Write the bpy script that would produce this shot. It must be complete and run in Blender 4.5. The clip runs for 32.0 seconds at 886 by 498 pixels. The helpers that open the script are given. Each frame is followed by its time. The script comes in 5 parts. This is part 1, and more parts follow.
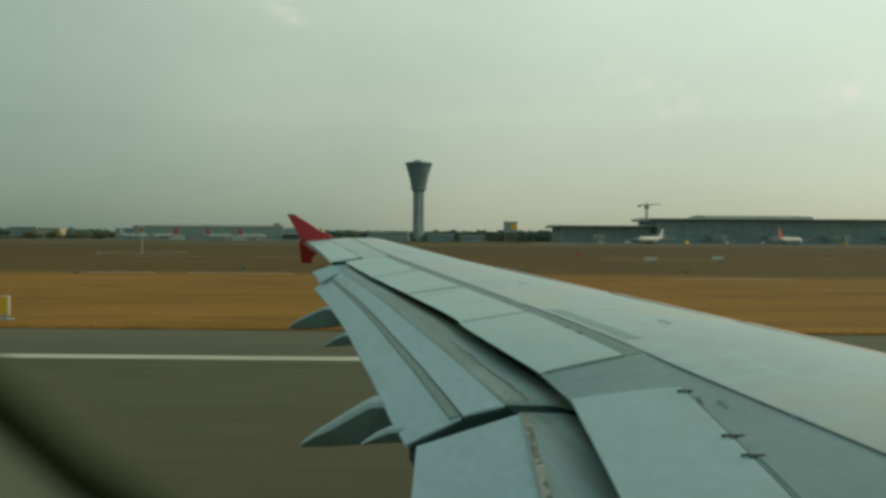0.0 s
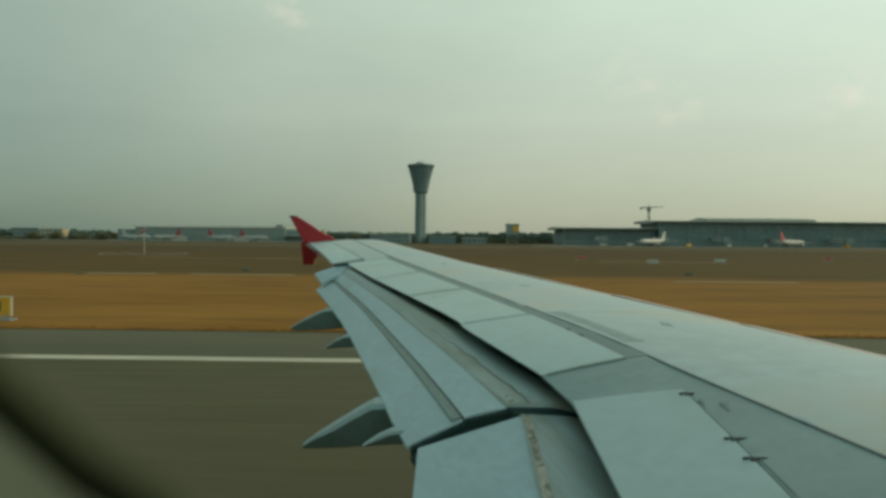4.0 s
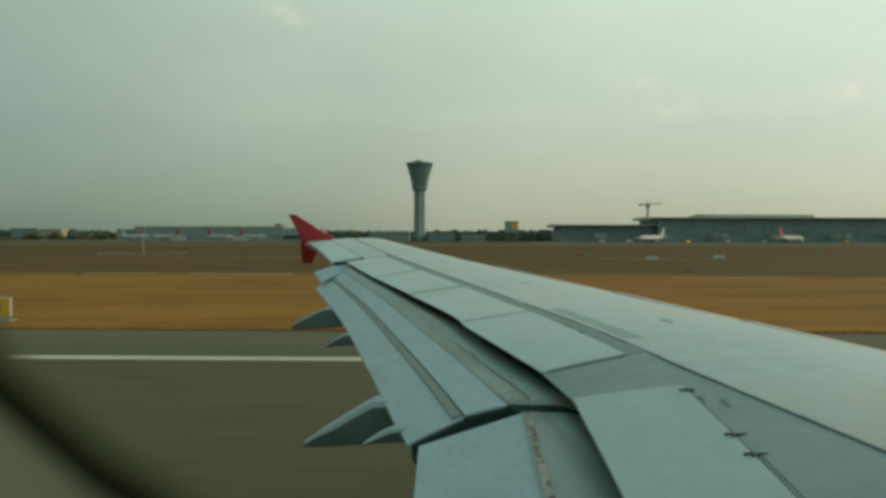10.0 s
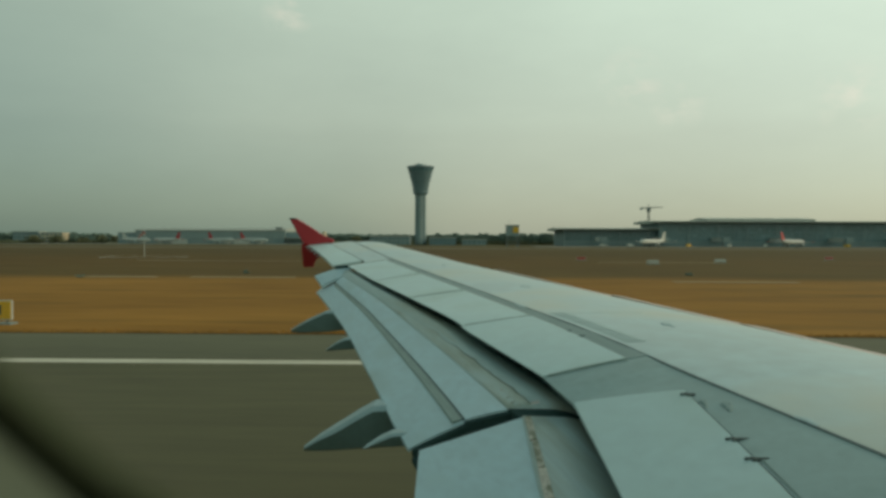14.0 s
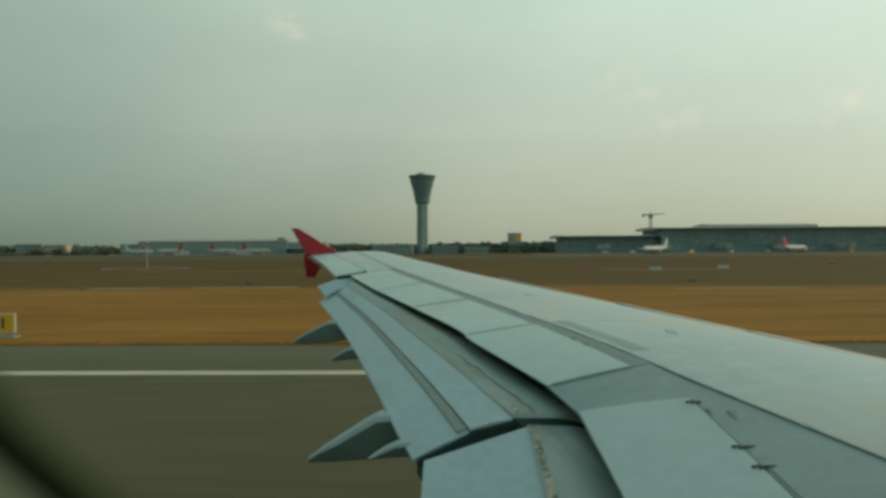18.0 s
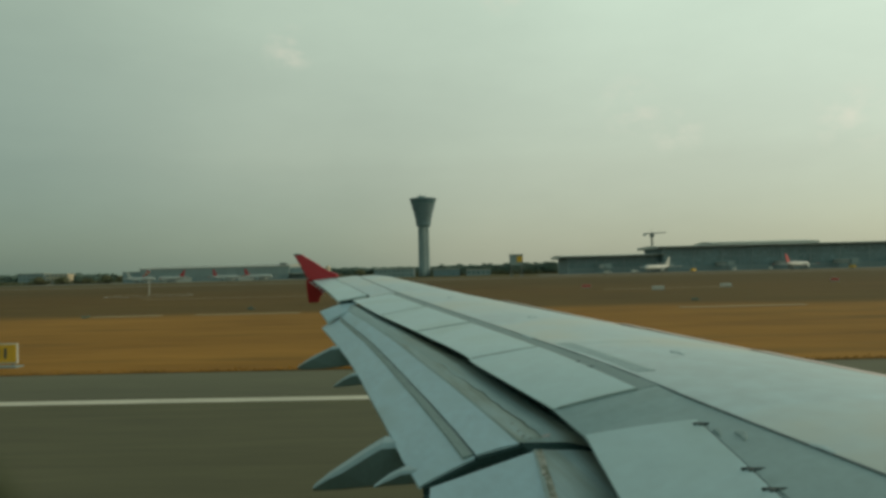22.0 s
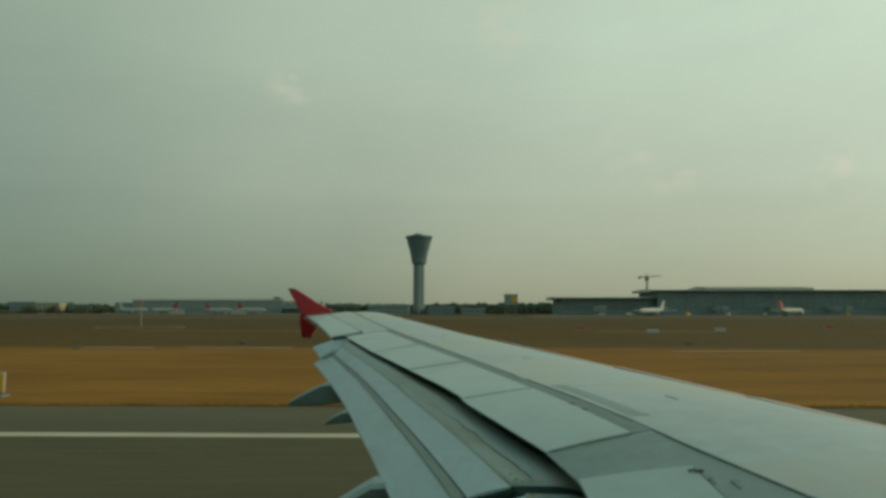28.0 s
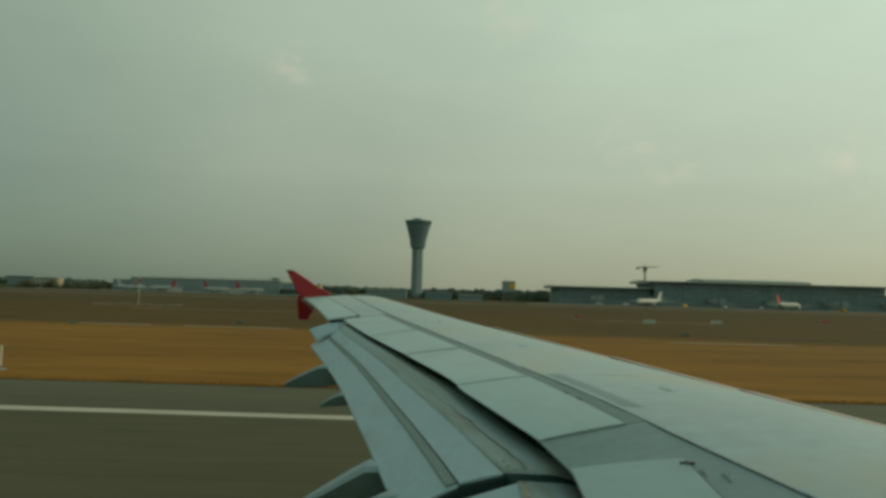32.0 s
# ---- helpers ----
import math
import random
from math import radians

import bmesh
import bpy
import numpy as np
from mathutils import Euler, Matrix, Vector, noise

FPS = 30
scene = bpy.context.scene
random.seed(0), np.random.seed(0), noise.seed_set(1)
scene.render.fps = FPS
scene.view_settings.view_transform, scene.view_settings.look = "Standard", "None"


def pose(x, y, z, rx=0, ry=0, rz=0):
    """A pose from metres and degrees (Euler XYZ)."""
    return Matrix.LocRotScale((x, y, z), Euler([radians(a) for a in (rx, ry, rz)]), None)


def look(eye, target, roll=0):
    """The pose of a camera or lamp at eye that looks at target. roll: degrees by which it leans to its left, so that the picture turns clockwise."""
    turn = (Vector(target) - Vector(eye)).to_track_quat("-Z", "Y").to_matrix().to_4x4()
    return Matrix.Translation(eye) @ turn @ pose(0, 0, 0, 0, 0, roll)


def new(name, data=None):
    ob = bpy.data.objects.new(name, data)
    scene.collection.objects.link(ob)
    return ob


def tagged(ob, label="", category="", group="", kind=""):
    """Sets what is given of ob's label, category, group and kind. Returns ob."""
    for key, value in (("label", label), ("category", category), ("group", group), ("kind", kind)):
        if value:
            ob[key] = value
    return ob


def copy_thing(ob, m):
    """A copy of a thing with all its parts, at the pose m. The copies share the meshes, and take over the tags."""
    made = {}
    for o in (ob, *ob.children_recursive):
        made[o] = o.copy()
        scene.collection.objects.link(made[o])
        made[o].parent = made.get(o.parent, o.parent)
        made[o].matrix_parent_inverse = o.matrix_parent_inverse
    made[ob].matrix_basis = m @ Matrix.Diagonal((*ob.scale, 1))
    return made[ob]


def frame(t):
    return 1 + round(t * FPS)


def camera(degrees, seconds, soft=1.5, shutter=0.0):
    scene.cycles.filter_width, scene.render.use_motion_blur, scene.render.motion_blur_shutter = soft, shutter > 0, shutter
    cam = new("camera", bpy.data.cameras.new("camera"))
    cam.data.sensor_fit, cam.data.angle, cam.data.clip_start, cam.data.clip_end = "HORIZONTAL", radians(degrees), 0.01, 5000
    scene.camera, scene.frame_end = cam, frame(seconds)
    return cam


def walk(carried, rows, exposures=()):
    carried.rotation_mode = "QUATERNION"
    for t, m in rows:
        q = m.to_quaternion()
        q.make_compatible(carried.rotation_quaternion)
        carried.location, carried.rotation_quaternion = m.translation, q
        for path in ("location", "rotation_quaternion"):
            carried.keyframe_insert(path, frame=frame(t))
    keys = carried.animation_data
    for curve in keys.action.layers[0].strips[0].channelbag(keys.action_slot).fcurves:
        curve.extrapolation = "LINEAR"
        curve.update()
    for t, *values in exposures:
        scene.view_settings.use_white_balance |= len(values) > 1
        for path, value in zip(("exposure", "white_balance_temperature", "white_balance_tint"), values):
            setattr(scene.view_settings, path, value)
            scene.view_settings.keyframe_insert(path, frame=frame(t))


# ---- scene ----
# Port wing of an airliner on its landing roll; x is the way it faces, y is outboard, z is up.
EYE_Z = 4.5
cam = camera(63.0, 32.0, soft=3.3)
# A near window rim is out of focus: a small phone aperture focused far away.
cam.data.dof.use_dof = True
cam.data.dof.focus_distance = 25.0
cam.data.dof.aperture_fstop = 5.0
# seconds, pitch, roll, yaw, and the hand's drift in x, y, z
ROWS = [
    (0.0, -0.973, -0.353, 1.081, 0.000, 0.001, 0.001),
    (0.5, -0.954, -0.398, 1.148, -0.001, 0.001, -0.000),
    (1.0, -0.988, -0.215, 1.082, 0.000, 0.000, 0.001),
    (1.5, -0.900, -0.278, 1.141, 0.000, 0.001, 0.001),
    (2.0, -0.779, -0.256, 1.158, 0.000, 0.001, 0.001),
    (2.5, -1.031, -0.209, 1.085, 0.000, -0.000, 0.000),
    (3.0, -0.963, -0.191, 1.113, -0.001, 0.001, 0.002),
    (3.5, -0.792, -0.511, 1.237, 0.000, 0.001, 0.001),
    (5.5, -0.968, -0.360, 1.226, 0.000, 0.001, -0.001),
    (6.0, -0.940, -0.201, 1.200, -0.000, -0.000, -0.000),
    (6.5, -0.857, -0.147, 1.166, -0.001, 0.001, -0.001),
    (7.0, -0.883, -0.052, 1.137, -0.002, -0.000, 0.000),
    (7.5, -0.934, -0.076, 1.228, -0.000, 0.002, 0.001),
    (8.0, -0.916, -0.151, 1.200, -0.000, 0.001, 0.003),
    (8.5, -0.943, -0.010, 1.122, -0.001, -0.000, 0.001),
    (9.0, -0.875, 0.007, 1.132, -0.001, 0.000, 0.000),
    (9.5, -0.785, -0.116, 1.241, -0.001, 0.001, 0.001),
    (10.0, -0.985, -0.143, 1.166, -0.003, 0.001, 0.000),
    (10.5, -0.888, -0.109, 1.203, -0.002, 0.002, 0.003),
    (11.0, -0.787, -0.206, 1.204, -0.001, 0.001, -0.001),
    (11.5, -0.799, -0.028, 1.198, -0.001, 0.001, 0.001),
    (12.0, -0.795, -0.085, 1.183, -0.000, 0.001, 0.001),
    (12.5, -0.836, 0.033, 1.178, -0.000, -0.000, 0.000),
    (13.0, -0.634, -0.066, 1.241, -0.002, 0.002, 0.001),
    (13.5, -0.736, -0.047, 1.194, 0.000, 0.000, 0.001),
    (14.0, -0.703, -0.192, 1.240, -0.001, 0.001, 0.002),
    (14.5, -0.837, -0.040, 1.138, -0.002, 0.001, 0.001),
    (16.5, -0.506, 0.173, 1.262, -0.008, 0.003, 0.010),
    (17.0, -0.477, 0.284, 1.283, -0.002, 0.004, 0.007),
    (17.5, -0.226, 0.278, 1.297, -0.009, -0.000, 0.005),
    (18.0, -0.006, 0.369, 1.410, -0.006, 0.004, 0.006),
    (18.5, -0.116, 0.366, 1.538, -0.005, 0.005, 0.007),
    (19.0, 0.125, 0.315, 1.441, -0.009, 0.004, 0.005),
    (19.5, 0.339, 0.475, 1.415, -0.012, 0.005, 0.005),
    (20.0, 0.266, 0.553, 1.443, -0.008, 0.005, 0.006),
    (20.5, 0.499, 0.554, 1.471, -0.007, 0.004, 0.009),
    (21.0, 0.383, 1.045, 1.425, -0.009, 0.002, 0.017),
    (21.5, 1.231, 1.408, 1.486, -0.007, 0.004, 0.020),
    (22.0, 1.770, 1.342, 1.563, -0.010, 0.006, 0.019),
    (22.5, 2.271, 1.204, 1.618, -0.014, 0.009, 0.019),
    (23.0, 2.970, 1.490, 1.740, -0.008, 0.014, 0.026),
    (23.5, 3.427, 1.564, 1.609, -0.010, 0.016, 0.006),
    (24.0, 3.843, 1.585, 1.705, -0.008, 0.018, 0.017),
    (24.5, 3.854, 1.278, 1.729, -0.014, 0.020, 0.026),
    (25.0, 4.185, 1.200, 1.804, -0.010, 0.021, 0.013),
    (25.5, 4.151, 1.477, 1.790, -0.002, 0.021, 0.023),
    (27.5, 4.801, 0.248, 1.119, -0.018, 0.019, 0.016),
    (28.0, 4.788, -0.044, 1.117, -0.014, 0.018, 0.017),
    (28.5, 4.680, -0.191, 1.048, -0.008, 0.015, 0.014),
    (29.0, 3.698, -1.127, 1.142, -0.005, 0.018, 0.034),
    (29.5, 3.884, -1.088, 0.911, -0.018, 0.017, 0.011),
    (30.0, 3.701, -1.566, 0.936, -0.016, 0.018, 0.017),
    (30.5, 3.628, -1.226, 0.998, -0.010, 0.019, 0.032),
    (31.0, 3.649, -1.374, 0.987, -0.007, 0.020, 0.026),
    (31.5, 3.632, -1.321, 0.817, -0.011, 0.020, 0.026),
    (32.0, 3.622, -1.581, 0.921, -0.015, 0.020, 0.027),
]
# seconds, stops, kelvin, tint: the picture grows a little darker and warmer towards the end
EXPOSURES = [(0.0, 0.15, 6500, 10), (20.0, 0.10, 6500, 10), (25.0, -0.10, 6650, 8), (32.0, -0.19, 6730, 6)]
walk(cam, [(t, pose(x, y, EYE_Z + z, 90 + pitch, roll, yaw)) for t, pitch, roll, yaw, x, y, z in ROWS], EXPOSURES)


# ---------------------------------------------------------------- sky and sun
SUN_EL, SUN_AZ = 20.0, 78.0          # degrees up, degrees from +y towards +x

world = bpy.data.worlds.new("hazy_sky")
scene.world = world
world.use_nodes = True
wn, wl = world.node_tree.nodes, world.node_tree.links
wn.clear()


def wnode(kind, **values):
    n = wn.new(kind)
    for key, v in values.items():
        n.inputs[int(key[1:])].default_value = v
    return n


def wramp(stops, source):
    n = wn.new("ShaderNodeValToRGB")
    n.color_ramp.interpolation = "EASE"
    while len(n.color_ramp.elements) < len(stops):
        n.color_ramp.elements.new(0.5)
    for e, (p, c) in zip(n.color_ramp.elements, stops):
        e.position, e.color = p, (*c, 1)
    wl.new(source, n.inputs[0])
    return n.outputs[0]


def wmix(fac, a, b):
    n = wn.new("ShaderNodeMix")
    n.data_type = "RGBA"
    if hasattr(fac, "links"):
        wl.new(fac, n.inputs[0])
    else:
        n.inputs[0].default_value = fac
    wl.new(a, n.inputs[6])
    wl.new(b, n.inputs[7])
    return n.outputs[2]


def wmap(source, a, b):
    n = wnode("ShaderNodeMapRange", i1=a, i2=b)
    wl.new(source, n.inputs[0])
    return n.outputs[0]


coords = wn.new("ShaderNodeTexCoord")
split = wn.new("ShaderNodeSeparateXYZ")
wl.new(coords.outputs["Generated"], split.inputs[0])
across = wmap(split.outputs[0], -0.6, 0.6)
low = wramp([(0.0, (0.122, 0.180, 0.142)), (0.28, (0.176, 0.236, 0.184)), (0.55, (0.310, 0.338, 0.256)), (1.0, (0.340, 0.380, 0.285))], across)
mid = wramp([(0.0, (0.205, 0.272, 0.206)), (0.35, (0.346, 0.403, 0.303)), (0.7, (0.440, 0.497, 0.374)), (1.0, (0.492, 0.566, 0.430))], across)
top = wramp([(0.0, (0.310, 0.395, 0.297)), (0.4, (0.470, 0.575, 0.444)), (0.75, (0.580, 0.710, 0.550)), (1.0, (0.630, 0.765, 0.593))], across)
zenith = wramp([(0.0, (0.115, 0.175, 0.164)), (1.0, (0.19, 0.265, 0.241))], across)
haze = wmix(wmap(split.outputs[2], 0.0, 0.16), low, mid)
haze = wmix(wmap(split.outputs[2], 0.14, 0.36), haze, top)
haze = wmix(wmap(split.outputs[2], 0.42, 0.80), haze, zenith)
# a few small, warm cloud wisps high in the haze
straight = wn.new("ShaderNodeVectorMath")
straight.operation = "NORMALIZE"
wl.new(coords.outputs["Generated"], straight.inputs[0])
cloud_at = wn.new("ShaderNodeMapping")
cloud_at.inputs["Scale"].default_value = (22.0, 22.0, 40.0)
wl.new(straight.outputs[0], cloud_at.inputs[0])
cloud = wnode("ShaderNodeTexNoise", i2=1.0, i3=4.0, i4=0.55)
wl.new(cloud_at.outputs[0], cloud.inputs[0])
ragged = wmap(cloud.outputs[0], 0.44, 0.76)
wisps = None
for way, size in (((0.235, 1, 0.2205), 0.045), ((-0.234, 1, 0.313), 0.04), ((0.54, 1, 0.20), 0.05), ((0.07, 1, 0.40), 0.045), ((0.30, 1, 0.19), 0.04), ((-1.2, 1, 0.35), 0.08), ((1.3, 1, 0.3), 0.08)):
    far_off = wn.new("ShaderNodeVectorMath")
    far_off.operation = "DISTANCE"
    wl.new(straight.outputs[0], far_off.inputs[0])
    far_off.inputs[1].default_value = Vector(way).normalized()
    near = wmap(far_off.outputs["Value"], size, 0.0)
    both_of = wn.new("ShaderNodeMath")
    both_of.operation = "MULTIPLY"
    wl.new(near, both_of.inputs[0])
    wl.new(ragged, both_of.inputs[1])
    if wisps is None:
        wisps = both_of.outputs[0]
    else:
        total = wn.new("ShaderNodeMath")
        total.operation = "ADD"
        wl.new(wisps, total.inputs[0])
        wl.new(both_of.outputs[0], total.inputs[1])
        wisps = total.outputs[0]
tint = wn.new("ShaderNodeRGB")
tint.outputs[0].default_value = (0.66, 0.63, 0.49, 1)
haze = wmix(wisps, haze, tint.outputs[0])
# thin uneven veils of cloud in the haze
veil_at = wn.new("ShaderNodeMapping")
veil_at.inputs["Scale"].default_value = (5.0, 5.0, 13.0)
veil_at.inputs["Location"].default_value = (2.0, 0.7, 5.0)
wl.new(straight.outputs[0], veil_at.inputs[0])
veil = wnode("ShaderNodeTexNoise", i2=1.0, i3=5.0, i4=0.6)
wl.new(veil_at.outputs[0], veil.inputs[0])
veil_by = wn.new("ShaderNodeMapRange")
veil_by.inputs[1].default_value, veil_by.inputs[2].default_value = 0.3, 0.7
veil_by.inputs[3].default_value, veil_by.inputs[4].default_value = 0.965, 1.035
wl.new(veil.outputs[0], veil_by.inputs[0])
veiled = wn.new("ShaderNodeVectorMath")
veiled.operation = "SCALE"
wl.new(haze, veiled.inputs[0])
wl.new(veil_by.outputs[0], veiled.inputs["Scale"])
haze = veiled.outputs[0]
sky = wn.new("ShaderNodeTexSky")
sky.sky_type = "NISHITA"
sky.sun_disc = False
sky.sun_elevation, sky.sun_rotation = radians(SUN_EL), radians(SUN_AZ)
sky.dust_density, sky.air_density = 2.0, 1.0
haze_bg = wnode("ShaderNodeBackground", i1=0.95)
sky_bg = wnode("ShaderNodeBackground", i1=0.02)
wl.new(haze, haze_bg.inputs[0])
wl.new(sky.outputs[0], sky_bg.inputs[0])
both = wn.new("ShaderNodeAddShader")
wl.new(haze_bg.outputs[0], both.inputs[0])
wl.new(sky_bg.outputs[0], both.inputs[1])
wout = wn.new("ShaderNodeOutputWorld")
wl.new(both.outputs[0], wout.inputs[0])

sun = new("sun", bpy.data.lights.new("sun", "SUN"))
sun.data.energy, sun.data.angle, sun.data.color = 1.0, radians(10), (1.0, 0.80, 0.55)
ce = math.cos(radians(SUN_EL))
sun_from = Vector((ce * math.sin(radians(SUN_AZ)), ce * math.cos(radians(SUN_AZ)), math.sin(radians(SUN_EL))))
sun.matrix_world = look(sun_from * 300, (0, 0, 0))


# ---------------------------------------------------------------- materials
def material(name, colour, rough=0.6, metal=0.0, var=0.15, scale=3.0, fine=60.0, bump=0.0, stretch=(1, 1, 1), stain=None, spec=0.5, stain_at=(0.52, 0.72), turn=0.0):
    """A paint or surface: base colour varied at two scales, a stain colour in patches, and fine relief."""
    m = bpy.data.materials.new(name)
    m.use_nodes = True
    n, l = m.node_tree.nodes, m.node_tree.links
    p = n["Principled BSDF"]
    p.inputs["Metallic"].default_value = metal
    p.inputs["Specular IOR Level"].default_value = spec
    mp = n.new("ShaderNodeMapping")
    mp.inputs["Scale"].default_value = stretch
    geo = n.new("ShaderNodeNewGeometry")
    if turn:                                  # grain that follows the wing's sweep
        rot = n.new("ShaderNodeVectorRotate")
        rot.rotation_type = "Z_AXIS"
        rot.inputs["Angle"].default_value = turn
        l.new(geo.outputs["Position"], rot.inputs["Vector"])
        l.new(rot.outputs[0], mp.inputs[0])
    else:
        l.new(geo.outputs["Position"], mp.inputs[0])
    big, small = n.new("ShaderNodeTexNoise"), n.new("ShaderNodeTexNoise")
    for t, s in ((big, scale), (small, fine)):
        t.inputs["Scale"].default_value = s
        t.inputs["Detail"].default_value = 5
        l.new(mp.outputs[0], t.inputs["Vector"])
    add = n.new("ShaderNodeMath")
    add.operation = "ADD"
    l.new(big.outputs[0], add.inputs[0])
    l.new(small.outputs[0], add.inputs[1])
    rng = n.new("ShaderNodeMapRange")
    rng.inputs[1].default_value, rng.inputs[2].default_value = 0.7, 1.3
    rng.inputs[3].default_value, rng.inputs[4].default_value = 1 - var, 1 + var
    l.new(add.outputs[0], rng.inputs[0])
    mul = n.new("ShaderNodeVectorMath")
    mul.operation = "SCALE"
    mul.inputs[0].default_value = colour
    l.new(rng.outputs[0], mul.inputs["Scale"])
    col = mul.outputs[0]
    if stain:
        mix = n.new("ShaderNodeMix")
        mix.data_type = "RGBA"
        sm = n.new("ShaderNodeMapRange")
        sm.inputs[1].default_value, sm.inputs[2].default_value = stain_at
        l.new(big.outputs[0], sm.inputs[0])
        l.new(sm.outputs[0], mix.inputs[0])
        l.new(col, mix.inputs[6])
        mix.inputs[7].default_value = (*stain, 1)
        col = mix.outputs[2]
    l.new(col, p.inputs["Base Color"])
    rr = n.new("ShaderNodeMapRange")
    rr.inputs[3].default_value, rr.inputs[4].default_value = max(0.02, rough - 0.1), min(1.0, rough + 0.1)
    l.new(small.outputs[0], rr.inputs[0])
    l.new(rr.outputs[0], p.inputs["Roughness"])
    if bump:
        b = n.new("ShaderNodeBump")
        b.inputs["Strength"].default_value = bump
        b.inputs["Distance"].default_value = 0.02
        l.new(add.outputs[0], b.inputs["Height"])
        l.new(b.outputs[0], p.inputs["Normal"])
    return m


SWEEP = math.radians(-19.4)
SKIN = material("light_grey_wing_paint", (0.405, 0.54, 0.55), 0.36, var=0.17, scale=0.75, fine=7, stretch=(0.8, 0.9, 1), stain=(0.455, 0.505, 0.445), stain_at=(0.46, 0.64))
SPOILER = material("spoiler_grey_paint", (0.505, 0.668, 0.665), 0.42, var=0.07, scale=1.3, fine=9, stain=(0.44, 0.58, 0.55), stain_at=(0.48, 0.70))
PANEL = material("darker_grey_panel_paint", (0.32, 0.44, 0.43), 0.45, var=0.10, scale=1.8, fine=14, stain=(0.235, 0.325, 0.31), stain_at=(0.54, 0.74))
HINGE = material("dirty_grey_hinge_strip", (0.225, 0.315, 0.305), 0.5, var=0.14, scale=2.0, fine=16, stretch=(1.5, 0.4, 1), stain=(0.17, 0.235, 0.22), stain_at=(0.50, 0.70), turn=SWEEP)
FLAP = material("flap_grey_paint", (0.42, 0.595, 0.64), 0.42, var=0.10, scale=1.5, fine=12, stretch=(1.5, 0.7, 1), stain=(0.345, 0.475, 0.475), stain_at=(0.50, 0.72), turn=SWEEP)
GRIME = material("oily_grimy_flap_strip", (0.385, 0.515, 0.505), 0.45, var=0.13, scale=2.2, fine=14, stretch=(2.6, 0.13, 1), stain=(0.27, 0.305, 0.235), stain_at=(0.43, 0.66), turn=SWEEP)
SCUFF = material("scuffed_seal_with_bare_metal", (0.56, 0.53, 0.45), 0.5, var=0.35, scale=13.0, fine=60, stretch=(1, 0.6, 1), stain=(0.19, 0.20, 0.14), stain_at=(0.42, 0.56))
# one fairing paint in two tones: dark for shaded sides, pale for skylit tops
FAIRING_SHADE = material("fairing_shaded_side_paint", (0.145, 0.235, 0.235), 0.45, var=0.08, scale=2.5, fine=30)
FAIRING_LIT = material("fairing_lit_top_paint", (0.31, 0.44, 0.45), 0.42, var=0.08, scale=2.5, fine=20)
OLIVE = material("greasy_olive_film", (0.315, 0.375, 0.31), 0.4, var=0.22, scale=3.0, fine=16, stretch=(2.6, 0.35, 1), stain=(0.385, 0.50, 0.48), stain_at=(0.40, 0.60), turn=SWEEP)
SEAL = material("dark_green_black_seal", (0.095, 0.14, 0.08), 0.8, var=0.15)
SPOILER_GAP = material("shaded_gap_sealant", (0.27, 0.36, 0.34), 0.7, var=0.2)
SEAM_GREY = material("weathered_grey_sealant", (0.12, 0.16, 0.155), 0.7, var=0.35, scale=5.0, fine=30)
SEAM = material("dark_seam_sealant", (0.055, 0.08, 0.075), 0.7, var=0.2)
GROOVE = material("olive_flap_groove", (0.26, 0.345, 0.315), 0.55, var=0.22, scale=4.0, fine=40, stretch=(2.5, 0.6, 1), stain=(0.19, 0.25, 0.215), turn=SWEEP)
# near-black that paints the shade inside the flap slots and gaps
SLOT_SHADE = material("flap_slot_shade", (0.030, 0.060, 0.056), 0.9, var=0.2, spec=0.08)
RED = material("red_tip_paint", (0.42, 0.025, 0.035), 0.38, var=0.10, scale=3, fine=40, stain=(0.33, 0.02, 0.03))
# bare slat metal; the warm reflection on it is painted into the colour
SLAT = material("slat_metal_warm_reflection", (0.56, 0.43, 0.37), 0.4, var=0.12, scale=1.5, fine=20)
STEEL = material("bare_steel", (0.45, 0.45, 0.43), 0.35, metal=1.0, var=0.1)
RUBBER = material("black_rubber", (0.022, 0.026, 0.02), 0.75, var=0.2)
# cream plastic set dark grey-green: the dim cabin's shade is in the colour
REVEAL = material("dimmed_cabin_plastic", (0.145, 0.20, 0.15), 0.55, var=0.05)
WHITE_HULL = material("white_fuselage_paint", (0.72, 0.74, 0.73), 0.35, var=0.05)


# ---------------------------------------------------------------- mesh helpers
def mesh_of(name, verts, faces, mat, smooth=False):
    me = bpy.data.meshes.new(name)
    me.from_pydata([tuple(v) for v in verts], [], faces)
    me.materials.append(mat)
    me.update()
    if smooth:
        me.polygons.foreach_set("use_smooth", [True] * len(me.polygons))
    return me


def child(ob, parent):
    ob.parent = parent
    ob.matrix_parent_inverse = Matrix.Translation(-parent.location) if parent.type == "EMPTY" else Matrix.Identity(4)
    return ob


def under(parent, name, verts, faces, mat, label="", smooth=False):
    """One mesh part; its vertices are in world coordinates when the parent stands at its own base."""
    ob = new(name, mesh_of(name, verts, faces, mat, smooth))
    child(ob, parent)
    return tagged(ob, label)


def part(name, bm, mat, parent, label="", smooth=False):
    me = bpy.data.meshes.new(name)
    bm.to_mesh(me)
    bm.free()
    me.materials.append(mat)
    if smooth:
        me.polygons.foreach_set("use_smooth", [True] * len(me.polygons))
    ob = new(name, me)
    child(ob, parent)
    return tagged(ob, label)


